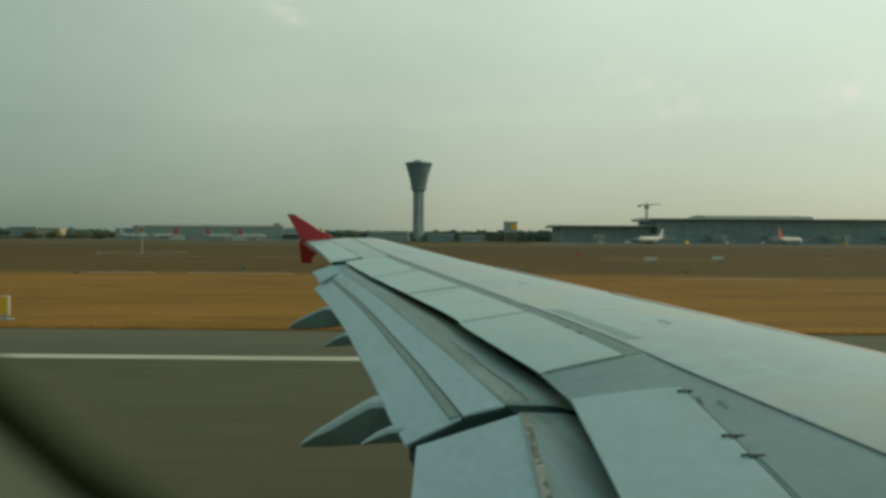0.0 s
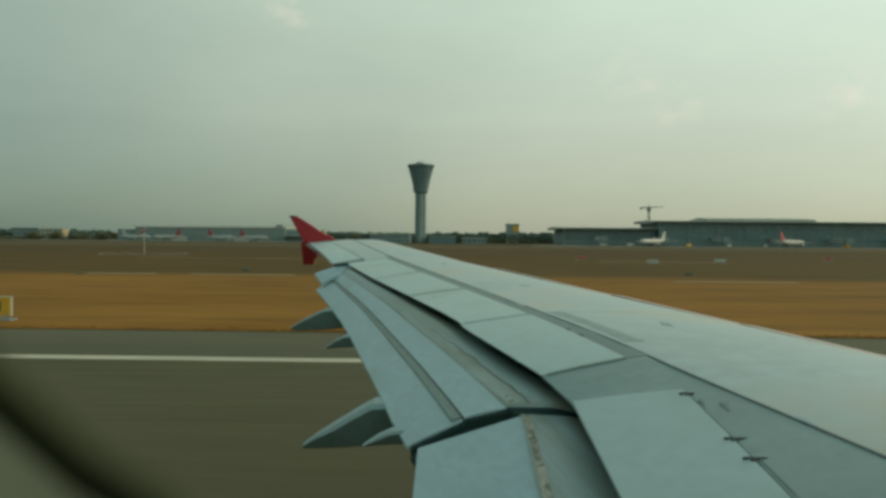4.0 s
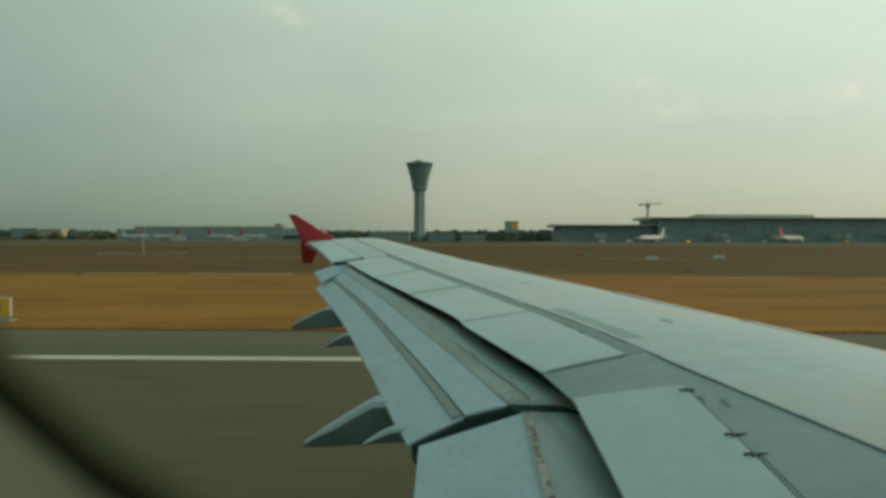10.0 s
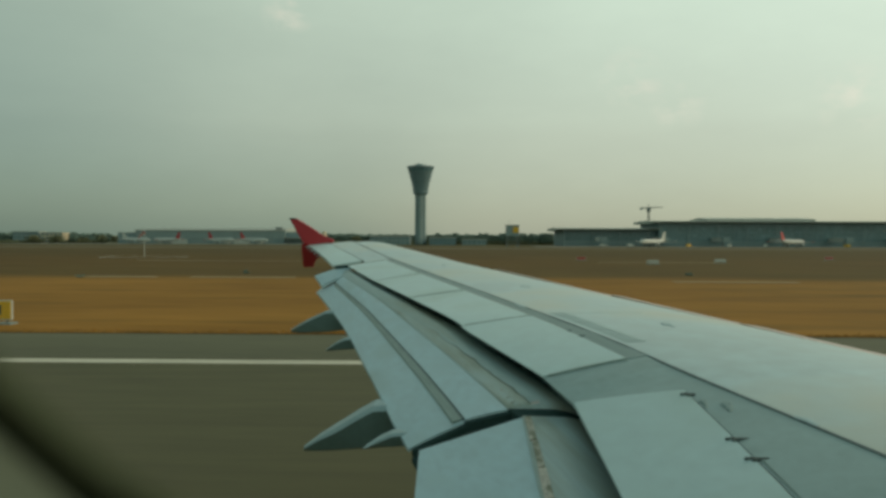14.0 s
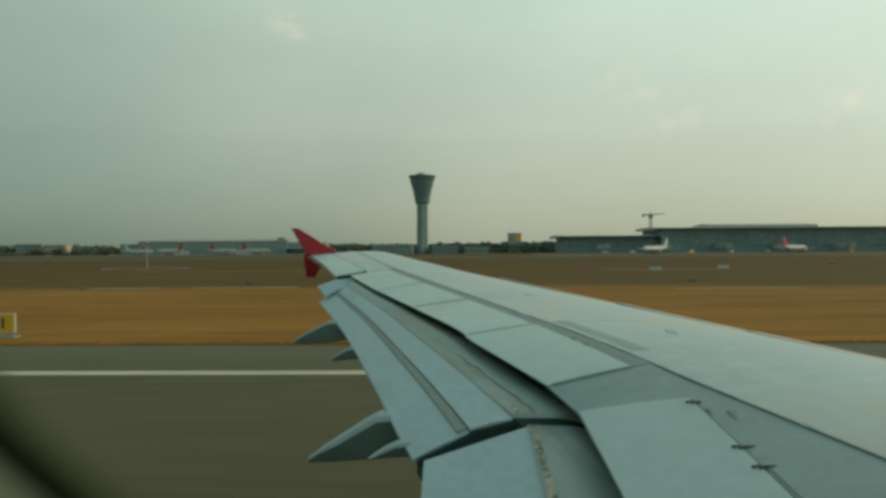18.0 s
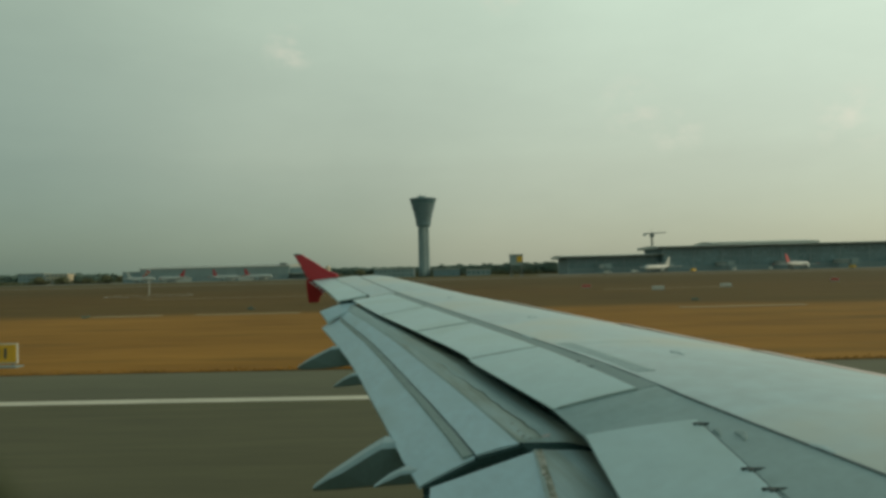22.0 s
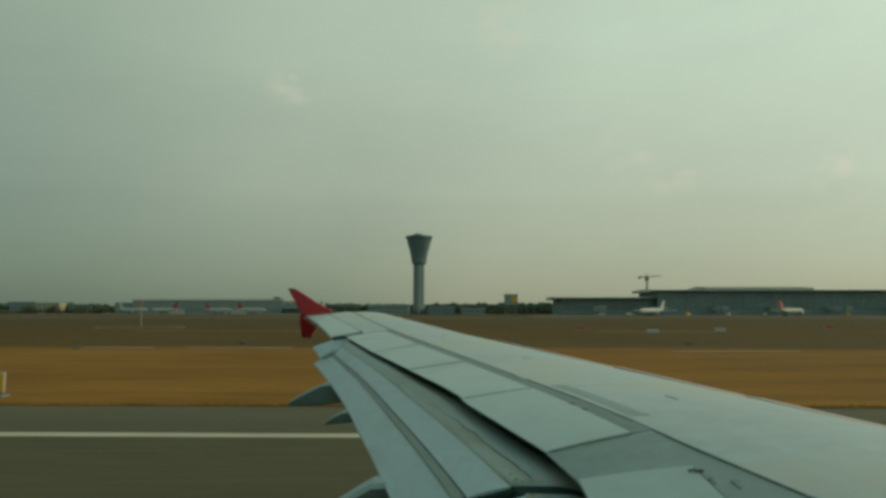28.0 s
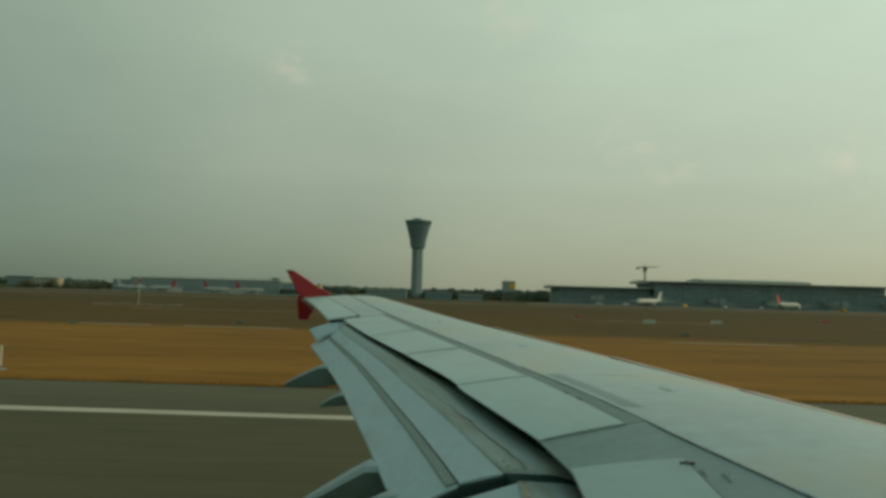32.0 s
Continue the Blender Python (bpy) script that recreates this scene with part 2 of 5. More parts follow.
def box_bm(bm, x0, x1, y0, y1, z0, z1, bevel=0.0):
    made = bmesh.ops.create_cube(bm, size=1.0, matrix=Matrix.Translation(((x0 + x1) / 2, (y0 + y1) / 2, (z0 + z1) / 2)) @ Matrix.Diagonal((x1 - x0, y1 - y0, z1 - z0, 1)))
    if bevel:
        edges = list({e for v in made["verts"] for e in v.link_edges})
        bmesh.ops.bevel(bm, geom=edges, offset=bevel, segments=2, affect="EDGES", profile=0.6)
    return bm


def box(name, parent, mat, x0, x1, y0, y1, z0, z1, bevel=0.0, label=""):
    return part(name, box_bm(bmesh.new(), x0, x1, y0, y1, z0, z1, bevel), mat, parent, label)


def rod_bm(bm, a, b, r0, r1=None, sides=10):
    a, b = Vector(a), Vector(b)
    m = Matrix.Translation((a + b) / 2) @ (b - a).to_track_quat("Z", "Y").to_matrix().to_4x4()
    bmesh.ops.create_cone(bm, cap_ends=True, segments=sides, radius1=r0, radius2=r0 if r1 is None else r1, depth=(b - a).length, matrix=m)
    return bm


def loft(rings, closed=True, caps=True):
    """Vertices and faces that join rings of equal length."""
    n, verts, faces = len(rings[0]), [v for r in rings for v in r], []
    for i in range(len(rings) - 1):
        for j in range(n if closed else n - 1):
            k = (j + 1) % n
            faces.append((i * n + j, i * n + k, (i + 1) * n + k, (i + 1) * n + j))
    if caps:
        faces += [tuple(reversed(range(n))), tuple(range((len(rings) - 1) * n, len(rings) * n))]
    return verts, faces


def thing(name, at, label, category, group=""):
    ob = new(name)
    ob.location = at
    ob.empty_display_size = 0.3
    return tagged(ob, label, category, group)


# ---------------------------------------------------------------- ground, runway, markings
def ramp_ground(name, stops, y0, y1, noise_stretch, rough=0.95, blades=0.24):
    """Dry grass whose colour changes in belts away from the runway, streaked along it by mowing."""
    m = bpy.data.materials.new(name)
    m.use_nodes = True
    n, l = m.node_tree.nodes, m.node_tree.links
    p = n["Principled BSDF"]
    p.inputs["Roughness"].default_value = rough
    p.inputs["Specular IOR Level"].default_value = 0.1
    geo = n.new("ShaderNodeNewGeometry")
    sep = n.new("ShaderNodeSeparateXYZ")
    l.new(geo.outputs["Position"], sep.inputs[0])
    mp = n.new("ShaderNodeMapping")
    mp.inputs["Scale"].default_value = noise_stretch
    l.new(geo.outputs["Position"], mp.inputs[0])
    streak, patch_n = n.new("ShaderNodeTexNoise"), n.new("ShaderNodeTexNoise")
    streak.inputs["Scale"].default_value, streak.inputs["Detail"].default_value = 1.0, 6
    l.new(mp.outputs[0], streak.inputs[0])
    patch_n.inputs["Scale"].default_value = 0.03
    patch_n.inputs["Detail"].default_value = 5
    l.new(geo.outputs["Position"], patch_n.inputs[0])
    wob = n.new("ShaderNodeMath")
    wob.operation = "MULTIPLY_ADD"
    l.new(patch_n.outputs[0], wob.inputs[0])
    wob.inputs[1].default_value = 14.0
    l.new(sep.outputs[1], wob.inputs[2])
    rng = n.new("ShaderNodeMapRange")
    rng.inputs[1].default_value, rng.inputs[2].default_value = y0 + 7, y1 + 7
    l.new(wob.outputs[0], rng.inputs[0])
    cr = n.new("ShaderNodeValToRGB")
    while len(cr.color_ramp.elements) < len(stops):
        cr.color_ramp.elements.new(0.5)
    for e, (d, c) in zip(cr.color_ramp.elements, stops):
        e.position, e.color = (d - y0) / (y1 - y0), (*c, 1)
    l.new(rng.outputs[0], cr.inputs[0])
    # short mown streaks, finer than the belts
    mp2, short = n.new("ShaderNodeMapping"), n.new("ShaderNodeTexNoise")
    mp2.inputs["Scale"].default_value = (0.16, 0.75, 1.0)
    l.new(geo.outputs["Position"], mp2.inputs[0])
    short.inputs["Scale"].default_value, short.inputs["Detail"].default_value = 1.0, 4
    l.new(mp2.outputs[0], short.inputs[0])
    s0 = n.new("ShaderNodeMath")
    s0.operation = "MULTIPLY_ADD"
    l.new(short.outputs[0], s0.inputs[0])
    s0.inputs[1].default_value, s0.inputs[2].default_value = 0.8, -0.4
    s00 = n.new("ShaderNodeMath")
    s00.operation = "ADD"
    l.new(s0.outputs[0], s00.inputs[0])
    l.new(streak.outputs[0], s00.inputs[1])
    s1 = n.new("ShaderNodeMath")
    s1.operation = "ADD"
    l.new(s00.outputs[0], s1.inputs[0])
    l.new(patch_n.outputs[0], s1.inputs[1])
    vr = n.new("ShaderNodeMapRange")
    vr.inputs[1].default_value, vr.inputs[2].default_value = 0.65, 1.35
    vr.inputs[3].default_value, vr.inputs[4].default_value = 1 - blades, 1 + blades
    l.new(s1.outputs[0], vr.inputs[0])
    mul = n.new("ShaderNodeVectorMath")
    mul.operation = "SCALE"
    l.new(cr.outputs[0], mul.inputs[0])
    l.new(vr.outputs[0], mul.inputs["Scale"])
    # greener weeds in scattered patches
    weed, weed_at, green = n.new("ShaderNodeTexNoise"), n.new("ShaderNodeMapRange"), n.new("ShaderNodeMix")
    mp3 = n.new("ShaderNodeMapping")
    mp3.inputs["Scale"].default_value, mp3.inputs["Location"].default_value = (0.05, 0.22, 1.0), (31.0, 7.0, 0.0)
    l.new(geo.outputs["Position"], mp3.inputs[0])
    l.new(mp3.outputs[0], weed.inputs[0])
    weed.inputs["Scale"].default_value, weed.inputs["Detail"].default_value = 1.0, 6
    weed_at.inputs[1].default_value, weed_at.inputs[2].default_value, weed_at.inputs[4].default_value = 0.54, 0.76, 0.55
    # weedier ground along one stretch
    more, sum_w = n.new("ShaderNodeMapRange"), n.new("ShaderNodeMath")
    more.inputs[1].default_value, more.inputs[2].default_value, more.inputs[4].default_value = 8.0, 42.0, 0.13
    l.new(sep.outputs[0], more.inputs[0])
    sum_w.operation = "ADD"
    l.new(weed.outputs[0], sum_w.inputs[0])
    l.new(more.outputs[0], sum_w.inputs[1])
    l.new(sum_w.outputs[0], weed_at.inputs[0])
    green.data_type = "RGBA"
    l.new(weed_at.outputs[0], green.inputs[0])
    l.new(mul.outputs[0], green.inputs[6])
    green.inputs[7].default_value = (0.105, 0.080, 0.025, 1)
    l.new(green.outputs[2], p.inputs["Base Color"])
    b = n.new("ShaderNodeBump")
    b.inputs["Strength"].default_value = 0.6
    b.inputs["Distance"].default_value = 0.1
    l.new(s1.outputs[0], b.inputs["Height"])
    l.new(b.outputs[0], p.inputs["Normal"])
    return m


GRASS = ramp_ground("dry_airfield_grass", [(30, (0.315, 0.158, 0.031)), (80, (0.30, 0.152, 0.031)), (93, (0.125, 0.082, 0.026)), (150, (0.135, 0.082, 0.025)),
                                           (240, (0.105, 0.073, 0.026)), (390, (0.12, 0.085, 0.034)), (700, (0.09, 0.088, 0.04))], 30, 700, (0.035, 0.16, 1.0))
ASPHALT = material("worn_runway_asphalt", (0.114, 0.110, 0.060), 0.85, var=0.20, scale=0.12, fine=2.2, stretch=(0.12, 1, 1), bump=0.05, stain=(0.092, 0.089, 0.048), spec=0.2)
SHOULDER = material("shoulder_asphalt", (0.128, 0.129, 0.078), 0.88, var=0.18, scale=0.2, fine=2.5, stretch=(0.12, 1, 1), bump=0.05, spec=0.25)
TAXI = material("pale_taxiway_asphalt", (0.20, 0.18, 0.13), 0.9, var=0.12, scale=0.08, fine=1.0, stretch=(0.15, 1, 1), spec=0.2)
SOIL = material("dark_bare_soil", (0.095, 0.066, 0.027), 0.95, var=0.25, scale=0.25, fine=2, stretch=(0.2, 1, 1), spec=0.1)
STRIP = material("weathered_concrete_strip", (0.36, 0.30, 0.185), 0.9, var=0.25, scale=0.3, fine=2, stretch=(0.15, 1, 1), stain=(0.25, 0.19, 0.10), spec=0.15)
LINE_WHITE = material("worn_white_runway_paint", (0.60, 0.57, 0.44), 0.7, var=0.14, scale=0.5, fine=6, stretch=(0.3, 1, 1), stain=(0.42, 0.40, 0.30))
LINE_YELLOW = material("yellow_taxi_paint", (0.52, 0.32, 0.04), 0.7, var=0.18, scale=0.5, fine=6)


def setting(name, verts, faces, mat, label, category):
    return tagged(new(name, mesh_of(name, verts, faces, mat)), label, category, kind="structure")


def flat_strip(x0, x1, y0, y1, z, bottom):
    rings = [[(x, y0, bottom), (x, y0, z), (x, y1, z), (x, y1, bottom)] for x in np.linspace(x0, x1, 9)]
    return loft(rings)


def sheet(radius=4800.0):
    """The ground: one sheet to the horizon, finer near the runway."""
    ys = [-radius, -800, -200, -60, -38, 0, 34, 60, 120, 250, 500, 1000, 2200, radius]
    xs = [-radius, -1500, -500, -150, 0, 150, 500, 1500, radius]
    verts = [(x, y, -0.05) for y in ys for x in xs]
    n = len(xs)
    faces = [(j * n + i, j * n + i + 1, (j + 1) * n + i + 1, (j + 1) * n + i) for j in range(len(ys) - 1) for i in range(n - 1)]
    return verts, faces


setting("ground", *sheet(), GRASS, "dry golden-brown airfield grass reaching the horizon", "ground")
setting("runway", *flat_strip(-1500, 1500, -31.9, 27.0, 0.0, -0.3), ASPHALT, "worn grey-brown asphalt runway", "runway")
setting("runway_shoulder", *flat_strip(-1500, 1500, 27.004, 34.0, -0.006, -0.3), SHOULDER, "paler asphalt runway shoulder beside the grass", "runway")
setting("runway_shoulder_far", *flat_strip(-1500, 1500, -39.0, -31.904, -0.006, -0.3), SHOULDER, "paler asphalt runway shoulder beside the grass", "runway")
setting("edge_line", *flat_strip(-1500, 1500, 26.0, 26.8, 0.006, -0.05), LINE_WHITE, "white painted runway edge line", "road marking")
setting("taxiway", *flat_strip(-1500, 1500, 385, 408, -0.02, -0.3), TAXI, "pale parallel taxiway across the grass", "taxiway")


# ---------------------------------------------------------------- the airliner: wing surface
def along(y, table):
    """Straight interpolation in a short table of (span, value)."""
    return float(np.interp(y, [a for a, _ in table], [b for _, b in table]))


KINK, FLAP_END, TIP = 4.85, 11.6, 15.05


def x_joint(y):                      # long seam behind the wing box
    return 1.266 - 0.353 * (y - KINK) + along(y, [(4.6, 0), (6, 0.05), (9, 0.057), (15, 0.11)])


def z_joint(y):
    return EYE_Z - 0.770 + (0.065 if y > KINK else 0.093) * (y - KINK) + 0.022 * max(0.0, y - 12) + along(y, [(4.5, 0), (5.5, 0.02)])


def x_nose(y):
    return 3.68 - 0.505 * (y - KINK)


def x_crest(y):
    return x_joint(y) + 0.35 * (x_nose(y) - x_joint(y))


def z_crest(y):
    return EYE_Z - 0.737 + (0.0655 if y > KINK else 0.087) * (y - KINK) + 0.02 * max(0.0, y - 12) + along(y, [(3.5, 0.012), (5.5, 0.005), (8, 0.0)])


def thick(y):
    return along(y, [(0, 0.80), (KINK, 0.46), (TIP, 0.13)])


def x_rear(y):                       # rear edge of the fixed upper surface
    return along(y, [(0.0, 0.85), (3.4, 0.749), (4.45, 0.706), (KINK, 0.569), (FLAP_END, -1.807)])


def z_rear(y):
    bend = along(y, [(4.5, 0), (5, 0.018), (6.3, 0.036), (6.5, 0.056), (7, 0.058), (8, 0.036), (9, 0.012), (9.8, -0.006), (11.6, -0.005)])
    return EYE_Z + along(y, [(0.0, -1.74), (3.3, -1.19), (4.45, -1.005), (KINK, -0.93), (FLAP_END, -0.415)]) + bend


def x_aileron(y):
    return along(y, [(11.8, -2.03), (TIP, -3.14)])


def z_aileron(y):
    return EYE_Z + along(y, [(11.8, -0.450), (13.2, -0.275), (TIP, -0.108)])


def z_top(x, y):
    """Height of the wing's upper surface."""
    xj, xc, xn = x_joint(y), x_crest(y), x_nose(y)
    zj, zc = z_joint(y), z_crest(y)
    if x > xc:
        f = min(1.0, (x - xc) / (xn - xc))
        return zc - 0.75 * thick(y) * (1 - math.sqrt(max(0.0, 1 - f ** 1.7)))
    if x > xj:
        return zc - (zc - zj) * ((xc - x) / (xc - xj)) ** 2
    xr, zr = (x_aileron(y), z_aileron(y)) if y > FLAP_END + 0.1 else (x_rear(y), z_rear(y))
    f = (xj - x) / (xj - xr)
    return zj + (zr - zj) * (0.8 * f + 0.2 * f * f)


def z_under(x, y):
    """Height of the wing's lower surface."""
    xn = x_nose(y)
    xr = x_aileron(y) if y > FLAP_END + 0.1 else x_rear(y)
    f = (xn - x) / (xn - xr)
    belly = thick(y) * (0.30 * min(1.0, math.sqrt(max(0.0, f) * 3.0)) * (1 - 0.9 * max(0.0, f - 0.35) / 0.65))
    return z_crest(y) - 0.75 * thick(y) * (1 - max(0.0, f - 0.4) * 0.8) - belly


def plate(y0, y1, xa, xb, ny, nx, lift=0.0, depth=0.03):
    """A curved plate on the wing's upper surface, xa aft and xb ahead, both functions of the span."""
    rings = []
    for y in np.linspace(y0, y1, ny):
        a, b = xa(y), xb(y)
        up = [(x, y, z_top(x, y) + lift) for x in np.linspace(a, b, nx)]
        rings.append(up + [(x, y, z - depth) for x, _, z in reversed(up)])
    return loft(rings)


AIRLINER = thing("airliner", (0.0, -1.85, 0.0), "airliner with light grey wing, lowered flaps and red wingtip fence", "airplane")
WING = new("wing", None)
WING.location = (0, -1.85, 0)
WING.parent = AIRLINER
WING.matrix_parent_inverse = Matrix.Translation((0, 1.85, 0))
tagged(WING, "light grey painted metal wing with open flap slots")


def wing_part(name, geo, mat, label="", smooth=False):
    return under(WING, name, geo[0], geo[1], mat, label, smooth)


def skin():
    """Wing box, from the long seam over the nose and back along the underside."""
    rings = []
    for y in [0.12, 1.0, 2.0, 3.0, 4.0, 4.5, KINK, 5.5, 6.5, 7.5, 8.5, 9.5, 10.5, 11.5, 12.4, 13.3, 14.2, 14.8, TIP]:
        xj, xn = x_joint(y), x_nose(y)
        fs = [0.5 - 0.5 * math.cos(math.pi * k / 26) for k in range(27)]
        pull = 0.10 if y == TIP else 0.0
        up = [(x, y, z_top(x, y) - pull * 0.25) for x in (xj + (xn - pull - xj) * f for f in fs)]
        lo = [(x, y, z_under(x, y)) for x in (xn - pull - 0.004 - (xn - pull - 0.004 - xj) * f for f in fs[1:])]
        rings.append(up + lo)
    return loft(rings)


wing_part("wing_skin", skin(), SKIN, "smooth light grey upper wing skin", smooth=True)


def seam_line(y0, y1, xf, width, mat, name, label="", lift=0.003):
    wing_part(name, plate(y0, y1, lambda y: xf(y) - width / 2, lambda y: xf(y) + width / 2, 24, 2, lift, 0.02), mat, label)


# long dark seam, a slight step down to the panels behind it
seam_line(0.3, 14.6, lambda y: x_joint(y) - 0.008, 0.016, SEAM_GREY, "panel_seam", "dark sealed seam along the rear of the wing box")


def x_hinge(y):
    return x_joint(y) - along(y, [(KINK, 0.15), (6.2, 0.135), (12, 0.13)])


# fixed strip between the seam and the spoilers, and the fixed panel over the kink and the root
wing_part("hinge_strip", plate(KINK, FLAP_END + 0.1, lambda y: x_hinge(y) + 0.006, lambda y: x_joint(y) - 0.011, 30, 3, 0.001, 0.05), HINGE, "darker grey fixed strip ahead of the spoilers")


def sp1_front(y):
    return along(y, [(2.5, 1.39), (3.0, 1.38), (3.55, 1.35), (4.21, 1.305), (KINK, 1.27)])


wing_part("kink_panel", plate(4.0, KINK + 0.006, lambda y: x_rear(y) + 0.006, lambda y: x_joint(y) - 0.011, 10, 8, -0.002, 0.014), PANEL, "darker grey fixed panel at the trailing-edge kink")
wing_part("root_panel", plate(0.12, 4.0, lambda y: sp1_front(y) + 0.014, lambda y: x_joint(y) - 0.011, 16, 8, -0.002, 0.05), PANEL, "darker grey stained root panel")
wing_part("root_shroud", plate(0.12, 1.15, lambda y: x_rear(y), lambda y: sp1_front(y), 5, 5, -0.002, 0.02), PANEL)
wing_part("spoiler_seam", plate(1.2, 4.2, lambda y: sp1_front(y) - 0.004, lambda y: sp1_front(y) + 0.012, 12, 2, 0.006, 0.02), SEAM)

# spoilers: one inboard, four outboard
SPANS = [(KINK, 6.40), (6.40, 8.05), (8.05, 9.72), (9.72, FLAP_END)]
for k, (a, b) in enumerate(SPANS):
    back = 0.0 if k == 0 else 0.02
    wing_part("spoiler", plate(a + 0.008, b - 0.008, lambda y: x_rear(y) + back, lambda y: x_hinge(y), 10, 6, 0.008 - 0.003 * (k % 2), 0.012), SPOILER, "flat light grey outboard spoiler lying shut")


for y, w in ((KINK, 0.007), (6.40, 0.013), (8.05, 0.017), (9.72, 0.016)):
    wing_part("spoiler_gap", plate(y - w, y + w, lambda v: x_rear(v) + 0.03, lambda v: x_hinge(v), 2, 6, 0.0105, 0.010), SPOILER_GAP, "dark gap between two spoilers")


def inner_spoiler():
    rings = []
    for f in np.linspace(0, 1, 12):
        pts = []
        for s in np.linspace(0, 1, 8):
            y_out = 4.44 - 0.23 * s
            y = 1.16 + (y_out - 1.16) * f
            x = (x_rear(y) + 0.004) * (1 - s) + sp1_front(y) * s
            pts.append((x, y, z_top(x, y) + 0.014))
        rings.append(pts + [(x, y, z - 0.016) for x, y, z in reversed(pts)])
    return loft(rings)


wing_part("spoiler", inner_spoiler(), SPOILER, "large pale inboard spoiler lying shut")

wing_part("hinge_cover_edge", plate(1.2, 3.34, lambda y: sp1_front(y) + 0.032, lambda y: sp1_front(y) + 0.039, 8, 2, 0.003, 0.012), SPOILER_GAP, "thin edge of the spoiler hinge cover")

# dark hinge fittings along the front of the spoilers
for y, w in ((4.15, 0.085), (3.56, 0.12), (3.35, 0.13), (2.6, 0.12)):
    x = sp1_front(y) - 0.01
    bm = bmesh.new()
    z = z_top(x, y)
    box_bm(bm, x - 0.03, x + w - 0.03, y - 0.010, y + 0.010, z - 0.02, z + 0.018, 0.005)
    box_bm(bm, x - 0.005, x + 0.022, y - 0.035, y + 0.015, z - 0.02, z + 0.019, 0.005)
    part("hinge_fitting", bm, SEAM, WING, "dark spoiler hinge fitting")
for y in (5.52, 5.73):
    x = x_hinge(y)
    z = z_top(x, y)
    part("hinge_fitting", box_bm(bmesh.new(), x - 0.005, x + 0.040, y - 0.011, y + 0.011, z - 0.02, z + 0.009, 0.003), SEAM, WING, "dark spoiler hinge fitting")

# grey anti-slip patch just ahead of the seam, with two thin gaps along it
wing_part("walkway_patch", plate(5.22, 6.45, lambda y: x_joint(y) + 0.055, lambda y: x_joint(y) + 0.185, 12, 3, 0.0025, 0.012), PANEL, "dull grey anti-slip walkway patch")
for off in (0.095, 0.140):
    wing_part("walkway_gap", plate(5.24, 6.43, lambda y: x_joint(y) + off, lambda y: x_joint(y) + off + 0.008, 12, 2, 0.005, 0.008), SKIN)

# worn marks on the skin: faint access panels, sealant and smudges by the seam
SMUDGE = material("thin_oil_film", (0.235, 0.33, 0.315), 0.4, var=0.2, scale=10, fine=40)
FAINT = material("faint_grey_panel_paint", (0.385, 0.51, 0.515), 0.42, var=0.15, scale=8, fine=40)


def mark(name, y, off, half_y, half_x, mat, label, lean=0.0):
    """A small rounded patch on the wing, centred off metres ahead of the seam."""
    pts, cx = [], x_joint(y) + off
    for k in range(20):
        a = 2 * math.pi * k / 20
        grow = 1.0 + 0.22 * math.sin(3 * a + y) + 0.12 * math.sin(5 * a + 2 * y)
        py = y + half_y * grow * math.cos(a)
        pts.append((cx + half_x * grow * math.sin(a) + lean * (py - y), py))
    rings = []
    for g, lift in ((1.02, -0.002), (1.0, 0.003), (0.85, 0.006), (0.45, 0.007)):
        flat = [(cx + (x - cx) * g, y + (v - y) * g) for x, v in pts]
        rings.append([(x, v, z_top(x, v) + lift) for x, v in flat])
    wing_part(name, loft(rings), mat, label)


mark("access_panel", 5.849, 0.729, 0.10, 0.045, FAINT, "faint round access panel")
mark("access_panel", 8.2, 0.62, 0.11, 0.05, FAINT, "faint round access panel")
mark("access_panel", 10.6, 0.50, 0.13, 0.05, FAINT, "faint round access panel")
mark("sealant_dab", 3.598, 0.012, 0.07, 0.022, FAINT, "dab of grey sealant on the seam", -0.35)
mark("sealant_dab", 6.9, -0.006, 0.16, 0.020, FAINT, "dab of grey sealant on the seam", -0.35)
mark("oil_smudge", 3.925, -0.140, 0.06, 0.022, SMUDGE, "dark oil smudge on the root panel")
mark("oil_smudge", 4.02, -0.20, 0.05, 0.014, SMUDGE, "dark oil smudge on the root panel")

# chordwise skin joints on the wing box
for y in (6.4, 9.7, 12.6):
    wing_part("skin_joint", plate(y - 0.004, y + 0.004, lambda v: x_joint(v) + 0.02, lambda v: x_crest(v) + 0.1, 2, 10, 0.0012, 0.01), SPOILER)

# aileron and wing-tip trailing edge
def x_ail_front(y):
    return along(y, [(11.8, -1.52), (TIP, -2.72)])


wing_part("aileron", plate(11.98, 14.75, x_aileron, lambda y: x_ail_front(y) - 0.02, 14, 5, 0.003, 0.035), SPOILER, "light grey aileron")
wing_part("tip_panel", plate(11.72, 14.98, lambda y: x_ail_front(y) + 0.004, lambda y: x_joint(y) - 0.011, 14, 5, -0.001, 0.05), SKIN, "light grey fixed outer panel")
wing_part("aileron_seam", plate(11.98, 14.75, lambda y: x_ail_front(y) - 0.02, lambda y: x_ail_front(y) + 0.004, 14, 2, -0.006, 0.03), SEAM)
wing_part("tip_trailing_edge", plate(14.76, TIP, x_aileron, lambda y: x_ail_front(y) - 0.0, 4, 4, 0.0, 0.03), SKIN)
for y in (13.2, 13.65, 14.1, 14.5, 14.85):
    x, z = x_aileron(y), z_aileron(y)
    part("static_wick", rod_bm(bmesh.new(), (x + 0.05, y, z + 0.0), (x - 0.09, y - 0.05, z - 0.03), 0.011, 0.006, 6), FAINT, WING, "thin pale static discharge wick")
